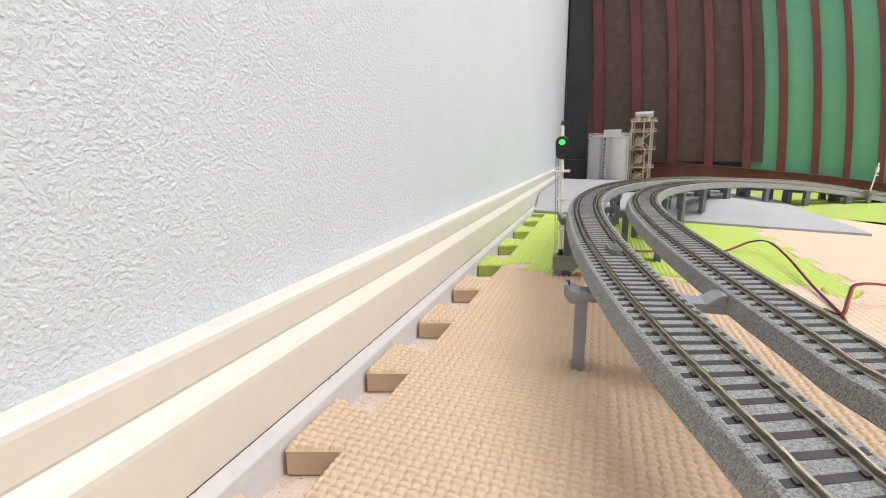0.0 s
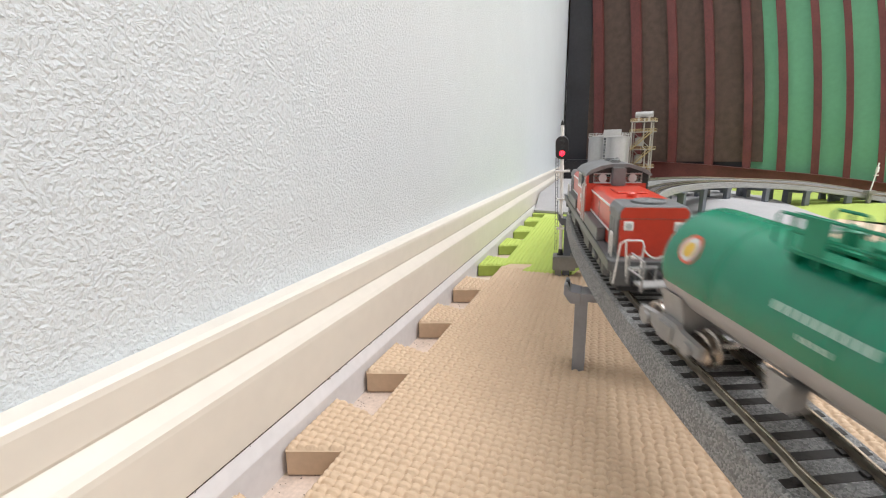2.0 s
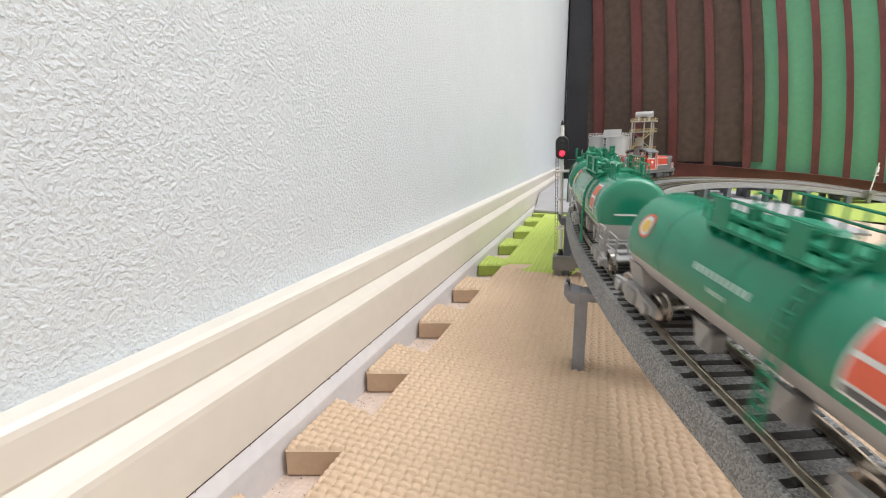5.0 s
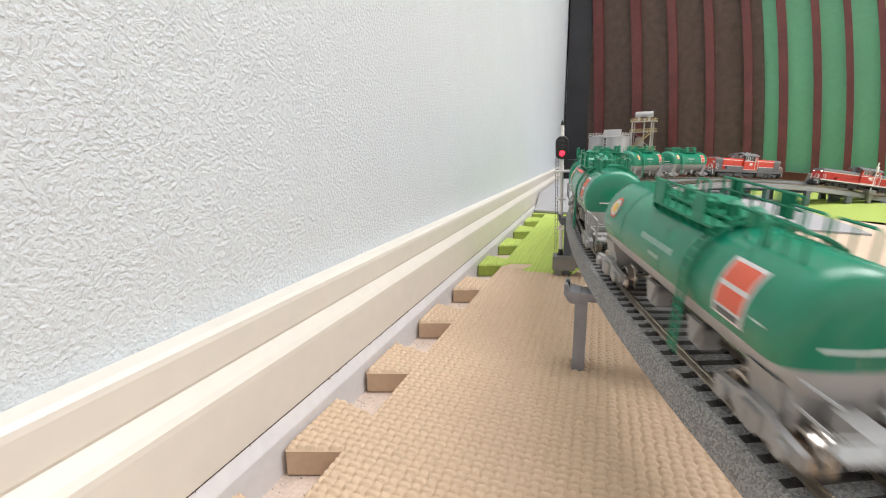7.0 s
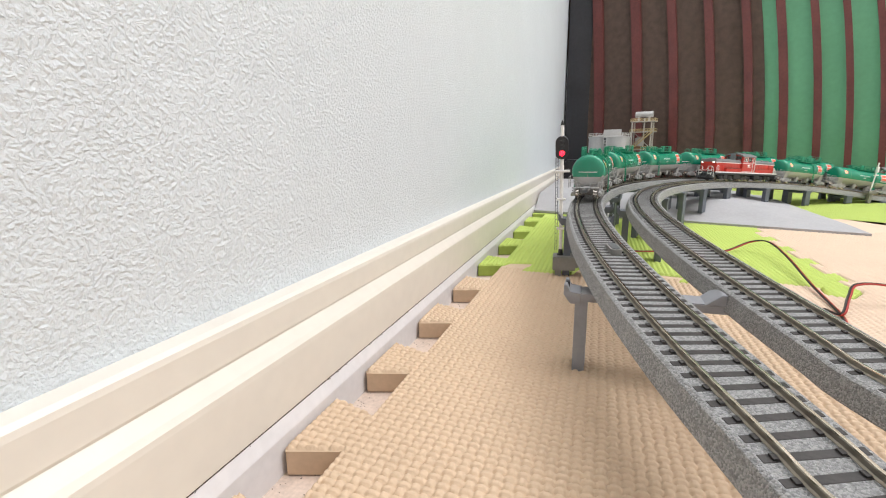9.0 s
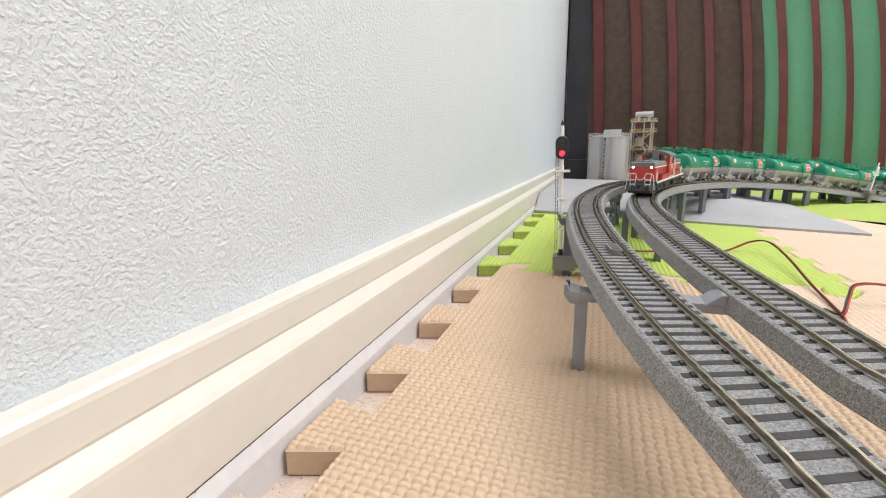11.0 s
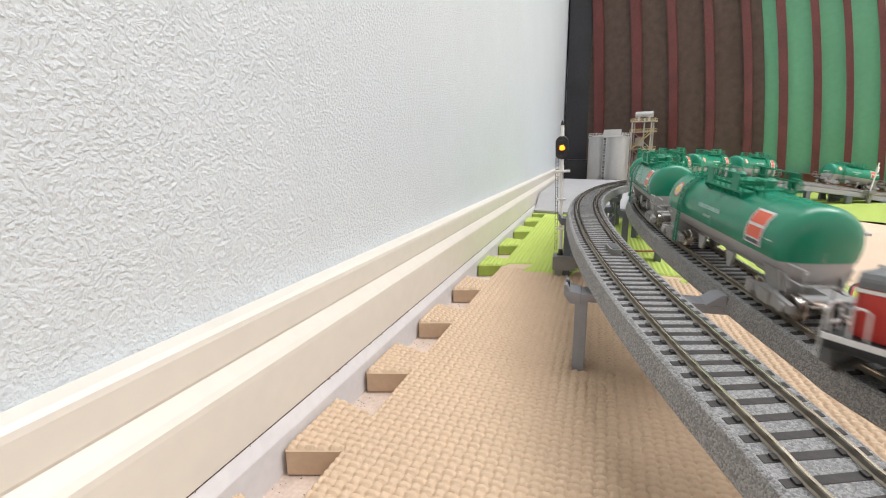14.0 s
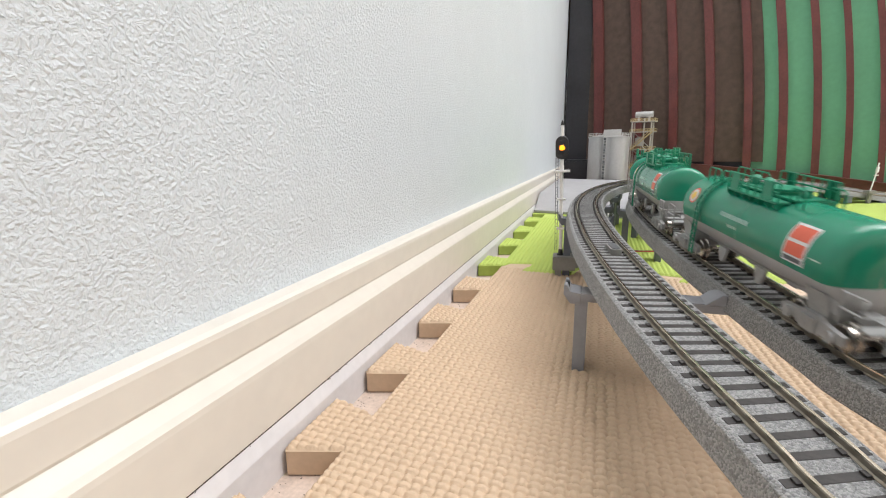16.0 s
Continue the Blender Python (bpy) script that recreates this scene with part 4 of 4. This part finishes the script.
            part("side_frame", fr, UNDER if not renewed else UNDER_GREY, bog)
    mid = new("bogie")
    mid.parent = ob
    for x in (-10.5, 10.5):
        wheelset("wheelset", x, 5.0, WHEEL, mid)
    for y in (1, -1):
        part("side_frame", bev(bx(B(), -17, 17, *sorted((11.6 * y, 14 * y)), 3.4, 8.2), 0.5, 1), UNDER if not renewed else UNDER_GREY, mid)
        for x0, x1 in ((-44, -22), (22, 44)):
            part("fuel_tank", bev(bx(B(), x0, x1, *sorted((9 * y, 16.8 * y)), 3.6, 10.4), 0.8), UNDER if not renewed else UNDER_GREY, ob)
    # cab
    cab = new("cab")
    cab.parent = ob
    cab.scale = (1.0, 0.94, 1.0)
    low, high = 15.2, 42.5
    side_lo, side_hi = 33.6, 41.3
    up = BLACK if renewed else red
    for y in (1, -1):
        m = -y

        def along(a, b):
            return sorted((a * m, b * m))

        skin = sorted((16.4 * y, 17.6 * y))
        part("side_wall", bx(B(), -20, 20, *skin, low, side_lo), red, cab)
        w = B()
        for x0, x1 in ((-20, -17.5), (-4.5, -2), (7.5, 10.4)):
            bx(w, *along(x0, x1), *skin, side_lo, side_hi)
        bx(w, *along(-20, 10.4), *skin, side_hi, high)
        part("side_window_wall", w, up, cab, "black window band" if renewed else "")
        for x0, x1, split in ((-17.5, -4.5, 1), (-2, 7.5, 0)):
            part("pane", bx(B(), *along(x0, x1), *sorted((16.8 * y, 17.2 * y)), side_lo, side_hi), GLASS, cab)
            fr = B()
            for a, b, c, d in ((x0, x1, side_lo, side_lo + 0.6), (x0, x1, side_hi - 0.6, side_hi), (x0, x0 + 0.6, side_lo, side_hi), (x1 - 0.6, x1, side_lo, side_hi)) + (((-11.4, -10.6, side_lo, side_hi),) if split else ()):
                bx(fr, *along(a, b), *sorted((17.2 * y, 17.8 * y)), c, d)
            part("window_frame", fr, RAIL_WHITE if split else UNDER_GREY, cab)
        w = B()
        for a, b, c, d in ((10.4, 13.2, side_lo, high), (17.0, 20, side_lo, high), (13.2, 17.0, 40.4, high)):
            bx(w, *along(a, b), *skin, c, d)
        part("door_wall", w, red, cab)
        leaf = B()
        for a, b, c, d in ((11.6, 18.6, 16.6, 32.4), (11.6, 13.4, 32.4, 41.0), (16.8, 18.6, 32.4, 41.0), (13.4, 16.8, 40.0, 41.0)):
            bx(leaf, *along(a, b), *sorted((17.3 * y, 17.85 * y)), c, d)
        part("door", leaf, red, cab, "red cab door")
        part("pane", bx(B(), *along(13.4, 16.8), *sorted((16.8 * y, 17.2 * y)), side_lo, 40.2), GLASS, cab)
        fr = B()
        for a, b, c, d in ((13.0, 17.2, 31.9, 32.5), (13.0, 17.2, 39.9, 40.5), (13.0, 13.5, 32.5, 39.9), (16.7, 17.2, 32.5, 39.9)):
            bx(fr, *along(a, b), *sorted((17.85 * y, 18.15 * y)), c, d)
        part("window_frame", fr, RAIL_WHITE, cab)
        line_z = 32.2 if renewed else 30.4
        part("cab_line", bx(B(), *along(-20.1, 11.0), 17.5 * y - 0.2, 17.5 * y + 0.35, line_z, line_z + 1), LINE_WHITE, cab, "white line")
        part("cab_line", bx(B(), -20.1, 20.1, 17.5 * y - 0.2, 17.5 * y + 0.35, 16.2, 17.0), LINE_WHITE, cab, "white line")
        part("number_plate", bev(bx(B(), *along(-4, 4), *sorted((17.5 * y, 17.95 * y)), 26, 29.2), 0.2, 1), LINE_WHITE, cab, "pale blank plate")
        part("number_plate", bx(B(), *along(-3.4, 5), *sorted((17.5 * y, 17.9 * y)), 24.2, 24.9), LINE_WHITE, cab)
        for x in (10.9, 19.3):
            h = B()
            handrail(h, [(x * m, 17.5 * y, 15), (x * m, 18.7 * y, 16), (x * m, 18.7 * y, 36), (x * m, 17.5 * y, 37)], 0.55)
            part("handrail", h, RAIL_WHITE, cab, "white door handrail")
    for e in (1, -1):
        f = B()
        bx(f, *sorted((e * 18.8, e * 20)), -16.4, 16.4, low, 37.6)
        part("front_wall", f, red, cab)
        f = B()
        for y0, y1 in ((-16.4, -14), (-3.4, 3.4), (14, 16.4)):
            bx(f, *sorted((e * 18.8, e * 20)), y0, y1, 37.6, 43.4)
        prism(f, [(-17.4, 43.4), (17.4, 43.4), (14, 45.4), (6, 47), (-6, 47), (-14, 45)], *sorted((e * 18.8, e * 20.0)), "x")
        part("front_window_wall", f, up, cab)
        for y in (1, -1):
            part("pane", bx(B(), *sorted((e * 19.2, e * 19.6)), *sorted((3.4 * y, 14 * y)), 37.6, 43.4), GLASS, cab)
            fr = B()
            handrail(fr, [(e * 20.2, 3.8 * y, 38), (e * 20.2, 13.6 * y, 38), (e * 20.2, 13.6 * y, 43), (e * 20.2, 3.8 * y, 43), (e * 20.2, 3.8 * y, 38)], 0.45)
            part("window_frame", fr, UNDER_GREY if not renewed else LENS_GREY, cab)
            part("wiper_disc", lathe(B(), [(2.4, 0), (2.4, 0.3), (1.8, 0.35)], (e * 20.1, 8.5 * y, 40.5), 16, "x"), LENS_GREY if renewed else UNDER_GREY, cab)
        part("exhaust_pipe", bev(bx(B(), *sorted((e * 20.2, e * 25.5)), -3.8, 3.8, 36.4, 46.6), 0.6), LOCO_ROOF, cab, "grey exhaust pipe housing")
    roof = B()
    prism(roof, [(-18.4, 41.8), (-18.6, 42.8), (-16, 45.2), (-10, 47.6), (-4, 48.6), (4, 48.6), (10, 47.6), (16, 45.2), (18.6, 42.8), (18.4, 41.8), (14, 44), (6, 46.6), (-6, 46.6), (-14, 44)], -22.5, 22.5, "x")
    part("roof", roof, LOCO_ROOF, cab, "", True)
    for x, y in ((-9, 0), (9, 0)):
        part("roof_vent", bev(bx(B(), x - 4, x + 4, y - 3, y + 3, 48.2, 50.2), 0.7), LOCO_ROOF, cab)
    part("horn", cy(B(), (-2, -4, 49.4), (4, -4, 49.6), 0.6, 1.4, 10), LOCO_ROOF, cab)
    return ob


def tank_car():
    """Bogie tank wagon, 1:80, green over grey."""
    ob = thing("tank_wagon", "green and grey model tank wagon with railed walkway and orange placards", "tank wagon", "model tank wagons")
    r, cz, half = 16.6, 28.2, 60.0
    prof = [(half, 0.02), (half - 0.22, 5.68), (half - 0.3, 6.5), (half - 0.8, 10.5), (half - 1.5, 13.2), (half - 2.5, 14.9), (half - 3.7, 15.9), (half - 5.2, 16.45), (half - 6.6, r)]
    prof = prof + [(x, r) for x in (36, 0, -36)] + [(-x, q) for x, q in prof[::-1]]
    n = 36
    cut = radians(-20)
    for nm, mat, lab in (("tank_shell", TANK_GREEN, "glossy green tank shell"), ("tank_belly", TANK_GREY, "pale grey tank belly")):
        bm = B()
        rings = []
        for x, q in prof:
            low = math.asin(max(-1, r * math.sin(cut) / q))
            b0, b1 = (low, math.pi - low) if nm == "tank_shell" else (math.pi - low, 2 * math.pi + low)
            rings.append([bm.verts.new(Vector((x, q * math.cos(b0 + (b1 - b0) * i / n), cz + q * math.sin(b0 + (b1 - b0) * i / n))) * MM) for i in range(n + 1)])
        for a, b in zip(rings, rings[1:]):
            for i in range(n):
                bm.faces.new((a[i], a[i + 1], b[i + 1], b[i]))
        part(nm, bm, mat, ob, lab, True)
    for x in (-34, 0.0, 34):
        bands = B()
        for i in range(24):
            a0, a1 = cut + (math.pi - 2 * cut) * i / 24, cut + (math.pi - 2 * cut) * (i + 1) / 24
            vs = [bands.verts.new(Vector((x + dx, (r + 0.12) * math.cos(a), cz + (r + 0.12) * math.sin(a))) * MM) for dx, a in ((-0.4, a0), (0.4, a0), (0.4, a1), (-0.4, a1))]
            bands.faces.new(vs)
        part("weld_seam", bands, TANK_DOME, ob)

    def patch(bm, x0, x1, z0, z1, side, lift, steps=8):
        """A piece of the tank's curved side between two heights."""
        rows = []
        for i in range(steps + 1):
            z = z0 + (z1 - z0) * i / steps
            y = math.sqrt(max(0, (r + lift) ** 2 - (z - cz) ** 2)) * side
            rows.append([bm.verts.new(Vector((x, y, z)) * MM) for x in (x0, x1)])
        for a, b in zip(rows, rows[1:]):
            bm.faces.new((a[0], a[1], b[1], b[0]))
        return bm

    def disc(bm, x, z, rad, side, lift):
        vs = []
        for i in range(20):
            a = 2 * math.pi * i / 20
            zz = z + rad * math.sin(a)
            vs.append(bm.verts.new(Vector((x + rad * math.cos(a), math.sqrt((r + lift) ** 2 - (zz - cz) ** 2) * side, zz)) * MM))
        bm.faces.new(vs)
        return bm

    for side, f in ((1, 1), (-1, -1)):
        xp = -39.5 * f
        part("placard", patch(B(), xp - 6.2, xp + 6.2, 25.0, 39.8, side, 0.15), PLATE_WHITE, ob, "white bordered placard")
        part("placard_field", patch(B(), xp - 5.3, xp + 5.3, 34.2, 39.1, side, 0.3), PLATE_RED, ob, "orange-red field")
        part("placard_field", patch(B(), xp - 5.3, xp + 5.3, 28.2, 33.0, side, 0.3), PLATE_RED, ob, "orange-red field")
        part("placard_text", patch(B(), xp - 4.9, xp + 4.9, 25.7, 27.4, side, 0.3), UNDER_GREY, ob)
        em = part("emblem", disc(B(), 45.5 * f, 35, 4.1, side, 0.15), PLATE_RED, ob, "round red and gold emblem")
        part("emblem_field", disc(B(), 45.5 * f, 35, 3.3, side, 0.25), PLATE_WHITE, em)
        part("emblem_centre", disc(B(), 45.5 * f, 35, 2.1, side, 0.35), EMBLEM_GOLD, em)
        for k in range(11):
            x = (-7 + k * 2.1) * f
            part("lettering", patch(B(), x - 0.7, x + 0.7, 31.2, 33.2, side, 0.2, 3), TEXT_PALE, ob)
        for k in range(5):
            x = (0 + k * 1.6) * f
            part("lettering", patch(B(), x - 0.5, x + 0.5, 27.2, 28.6, side, 0.2, 3), TEXT_PALE, ob)
        part("lettering", patch(B(), min(-53 * f, -48 * f), max(-53 * f, -48 * f), 29.5, 30.1, side, 0.2, 3), TEXT_PALE, ob)
        xl = -20 if f > 0 else -34.5
        lad = B()
        for dx in (-1.7, 1.7):
            pts = [(xl + dx, (r + 1.5) * math.cos(a) * side, cz + (r + 1.5) * math.sin(a)) for a in [radians(82 - 11 * k) for k in range(9)]] + [(xl + dx, 18.4 * side, 14), (xl + dx, 18.4 * side, 5)]
            tube(lad, pts, 0.5, 5)
        for k in range(9):
            a = radians(80 - 10 * k)
            cy(lad, (xl - 1.7, (r + 1.5) * math.cos(a) * side, cz + (r + 1.5) * math.sin(a)), (xl + 1.7, (r + 1.5) * math.cos(a) * side, cz + (r + 1.5) * math.sin(a)), 0.4, n=5)
        for z in (22, 19, 16, 13, 10, 7):
            cy(lad, (xl - 1.7, 18.3 * side, z), (xl + 1.7, 18.3 * side, z), 0.4, n=5)
        part("ladder", lad, TANK_DOME, ob, "green side ladder")
        part("walkway", bev(bx(B(), -20, 18, *sorted((6.5 * side, 12.4 * side)), 43.2, 44.2), 0.2, 1), TANK_DOME, ob, "green side walkway ledge")
        for k in range(7):
            x = -19 + 36 * k / 6
            part("gusset", prism(B(), [(7.5 * side, 43.2), (12.6 * side, 43.2), (12.6 * side, 42.2), (9.6 * side, 39.2)], x - 0.4, x + 0.4, "x"), TANK_DOME, ob)
        rail = B()
        for z in (48.0, 52.0):
            tube(rail, [(-20, 12 * side, z), (18, 12 * side, z)], 0.42, 5)
        for k in range(8):
            x = -20 + 38 * k / 7
            cy(rail, (x, 12 * side, 43.6), (x, 12 * side, 52), 0.42, n=5)
        part("guard_rail", rail, TANK_DOME, ob, "green walkway rail")
        for x in (-13, 12):
            part("rail_plate", bx(B(), x - 3.2, x + 3.2, *sorted((12.6 * side, 13.1 * side)), 44.6, 52.2), TANK_DOME, ob, "solid green plate on the rail")
        for x0, x1 in ((18.5, 27), (-34, -21), (-48, -36)):
            hoop = B()
            tube(hoop, [(x0, 7.6 * side, 43), (x0, 7.6 * side, 49.4), (x0 + 1, 7.6 * side, 50.4), (x1 - 1, 7.6 * side, 50.4), (x1, 7.6 * side, 49.4), (x1, 7.6 * side, 43)], 0.42, 5)
            cy(hoop, ((x0 + x1) / 2, 7.6 * side, 43), ((x0 + x1) / 2, 7.6 * side, 50.4), 0.38, n=5)
            part("hoop_rail", hoop, TANK_DOME, ob, "bent green end rail")
        if f < 0:
            part("end_line", tube(B(), [(half * f + 0.35 * f - (abs(y) ** 2) * 0.0125 * f, y, 27.5) for y in (-9, -4.5, 0, 4.5, 9)], 0.35, 4), LINE_WHITE, ob, "white line on the tank end")
    part("manhole", lathe(B(), [(6.5, 42), (6.5, 46.5), (7.2, 46.8), (7.2, 47.8), (3, 48.6)], (2, 0, 0), 20), TANK_DOME, ob, "green manhole dome", True)
    for x in (-12, -22, 14):
        part("valve", lathe(B(), [(2, 43.5), (2, 48.5), (2.6, 48.8), (1, 50)], (x, 2, 0), 10), TANK_DOME, ob)
    part("top_walkway", bx(B(), -22, 20, -6, 6, 44.6, 45.3), TANK_DOME, ob)
    part("centre_sill", bx(B(), -73, 73, -3, 3, 9.5, 13), BOGIE_GREY, ob)
    for e in (1, -1):
        part("saddle", prism(B(), [(-12, 10), (12, 10), (14.5, 19), (9, 16.5), (0, 15), (-9, 16.5), (-14.5, 19)], *sorted((e * 46.5, e * 56.5)), "x"), BOGIE_GREY, ob)
        part("end_platform", bev(bx(B(), *sorted((e * 69.5, e * 75)), -13, 13, 12.2, 13.2), 0.3, 1), BOGIE_GREY, ob)
        h = B()
        for y in (-16, 16):
            tube(h, [(e * 74.5, y, 13), (e * 74.5, y, 23.5), (e * 74, y * 0.95, 24.2), (e * 65, y, 24.2), (e * 65, y, 13)], 0.45, 5)
            tube(h, [(e * 74.5, y, 18.5), (e * 65, y, 18.5)], 0.4, 5)
        tube(h, [(e * 74.5, -16, 18.5), (e * 74.5, -5, 18.5), (e * 74.5, -5, 13)], 0.4, 5)
        tube(h, [(e * 74.5, 16, 18.5), (e * 74.5, 5, 18.5), (e * 74.5, 5, 13)], 0.4, 5)
        part("end_rail", h, BOGIE_GREY, ob, "pale grey end handrail")
        part("coupler", bev(bx(B(), *sorted((e * 72, e * 77.8)), -2, 2, 7.5, 12), 0.5, 1), UNDER_GREY, ob)
        for y in (1, -1):
            part("strut", prism(B(), [(e * 55, 12), (e * 59, 12), (e * 53, 24), (e * 49, 21)], *sorted((10 * y, 11.2 * y))), BOGIE_GREY, ob)
        bog = new("bogie")
        bog.parent = ob
        bog.matrix_basis = Matrix.Translation((e * 51.5 * MM, 0, 0))
        for x in (-10.9, 10.9):
            wheelset("wheelset", x, 5.1, WHEEL, bog)
        for y in (1, -1):
            fr = B()
            prism(fr, [(-15.5, 4), (-15.5, 7.6), (-6, 8.6), (-4.5, 9.8), (4.5, 9.8), (6, 8.6), (15.5, 7.6), (15.5, 4), (8, 4.4), (5, 2.6), (-5, 2.6), (-8, 4.4)], *sorted((12 * y, 14 * y)))
            for x in (-10.9, 10.9):
                cy(fr, (x, 13 * y, 5.2), (x, 15.4 * y, 5.2), 2.2, n=10)
            for x in (-2.4, 0, 2.4):
                cy(fr, (x, 14.6 * y, 3), (x, 14.6 * y, 8.4), 1.1, n=7)
            part("side_frame", fr, BOGIE_GREY, bog)
        part("bolster", bx(B(), -4, 4, -12, 12, 5, 10), BOGIE_GREY, bog)
    for x in (-17, 14):
        part("brake_gear", bev(bx(B(), x - 3.5, x + 3.5, 4, 10, 4.5, 11), 0.5, 1), BOGIE_GREY, ob)
        part("brake_gear", prism(B(), [(x - 4, 13.5), (x + 4, 13.5), (x + 1.5, 6), (x - 1.5, 6)], -11, -9.6), BOGIE_GREY, ob)
        part("brake_gear", prism(B(), [(x - 4, 13.5), (x + 4, 13.5), (x + 1.5, 6), (x - 1.5, 6)], 9.6, 11), BOGIE_GREY, ob)
    return ob


OUTER_TRAIN, INNER_TRAIN = [(locomotive(True), 0.112, 0.066)], [(locomotive(False), 0.112, 0.066)]
wagon = tank_car()
PITCH = 0.156
for k in range(12):
    car = wagon if k == 0 else copy_thing(wagon, Matrix())
    (OUTER_TRAIN if k < 6 else INNER_TRAIN).append((car, 0.226 + PITCH * (k % 6 + 0.5), 0.0515))


# ---- what moves ----
def motions():
    """The two trains round their loops, and the signal's lamps as they come on."""
    # (seconds, metres along the loop of the train's front)
    outer = ((0, -0.06), (0.5, 0.032), (1, 0.128), (1.5, 0.221), (2, 0.312), (2.5, 0.397), (3, 0.478), (3.5, 0.556), (4, 0.637), (6.3, 1.037), (7, 1.155), (7.5, 1.242), (8, 1.337), (8.5, 1.44), (9, 1.535), (16, 2.78))
    inner = ((0, 2.2), (7.1, 1.056), (8, 0.878), (9, 0.72), (11.5, 0.272), (12, 0.16), (12.6, 0.045), (13, -0.030), (13.5, -0.125), (14, -0.208), (14.5, -0.294), (15, -0.3785), (15.5, -0.4625), (16, -0.5435))

    def smooth(keys):
        """A monotone curve through the keys."""
        t, v = np.array(keys).T
        slope = np.gradient(v, t)

        def at(x):
            i = int(np.clip(np.searchsorted(t, x) - 1, 0, len(t) - 2))
            h = t[i + 1] - t[i]
            u = (x - t[i]) / h
            return ((2 * u ** 3 - 3 * u ** 2 + 1) * v[i] + (u ** 3 - 2 * u ** 2 + u) * h * slope[i] + (-2 * u ** 3 + 3 * u ** 2) * v[i + 1] + (u ** 3 - u ** 2) * h * slope[i + 1])
        return at

    times = [k * 0.2 for k in range(81)]
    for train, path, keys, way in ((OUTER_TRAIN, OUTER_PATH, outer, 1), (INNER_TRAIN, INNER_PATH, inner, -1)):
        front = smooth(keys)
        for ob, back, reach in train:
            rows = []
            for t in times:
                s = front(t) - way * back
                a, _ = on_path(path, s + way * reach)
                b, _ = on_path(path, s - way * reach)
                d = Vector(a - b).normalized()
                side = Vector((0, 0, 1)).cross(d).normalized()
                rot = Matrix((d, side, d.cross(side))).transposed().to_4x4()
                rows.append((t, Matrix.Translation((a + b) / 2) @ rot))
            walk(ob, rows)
    for lamp, dz, on, off in ((SIGNAL_LAMPS[0], 5.0, -1.0, 1.45), (SIGNAL_LAMPS[2], -5.0, 1.45, 12.25), (SIGNAL_LAMPS[1], 0.0, 12.25, 20.0)):
        lit, dark = pose(0, -0.0056, 0.1215 + dz * MM), pose(0, -0.0030, 0.1215 + dz * MM)
        rows = [(0.0, lit if on < 0 else dark)]
        for at, before, after in ((on, dark, lit), (off, lit, dark)):
            if 0 < at < 16:
                rows += [(at, before), (at + 0.04, after)]
        rows.append((16.0, lit if off > 16 else dark))
        walk(lamp, rows)


motions()
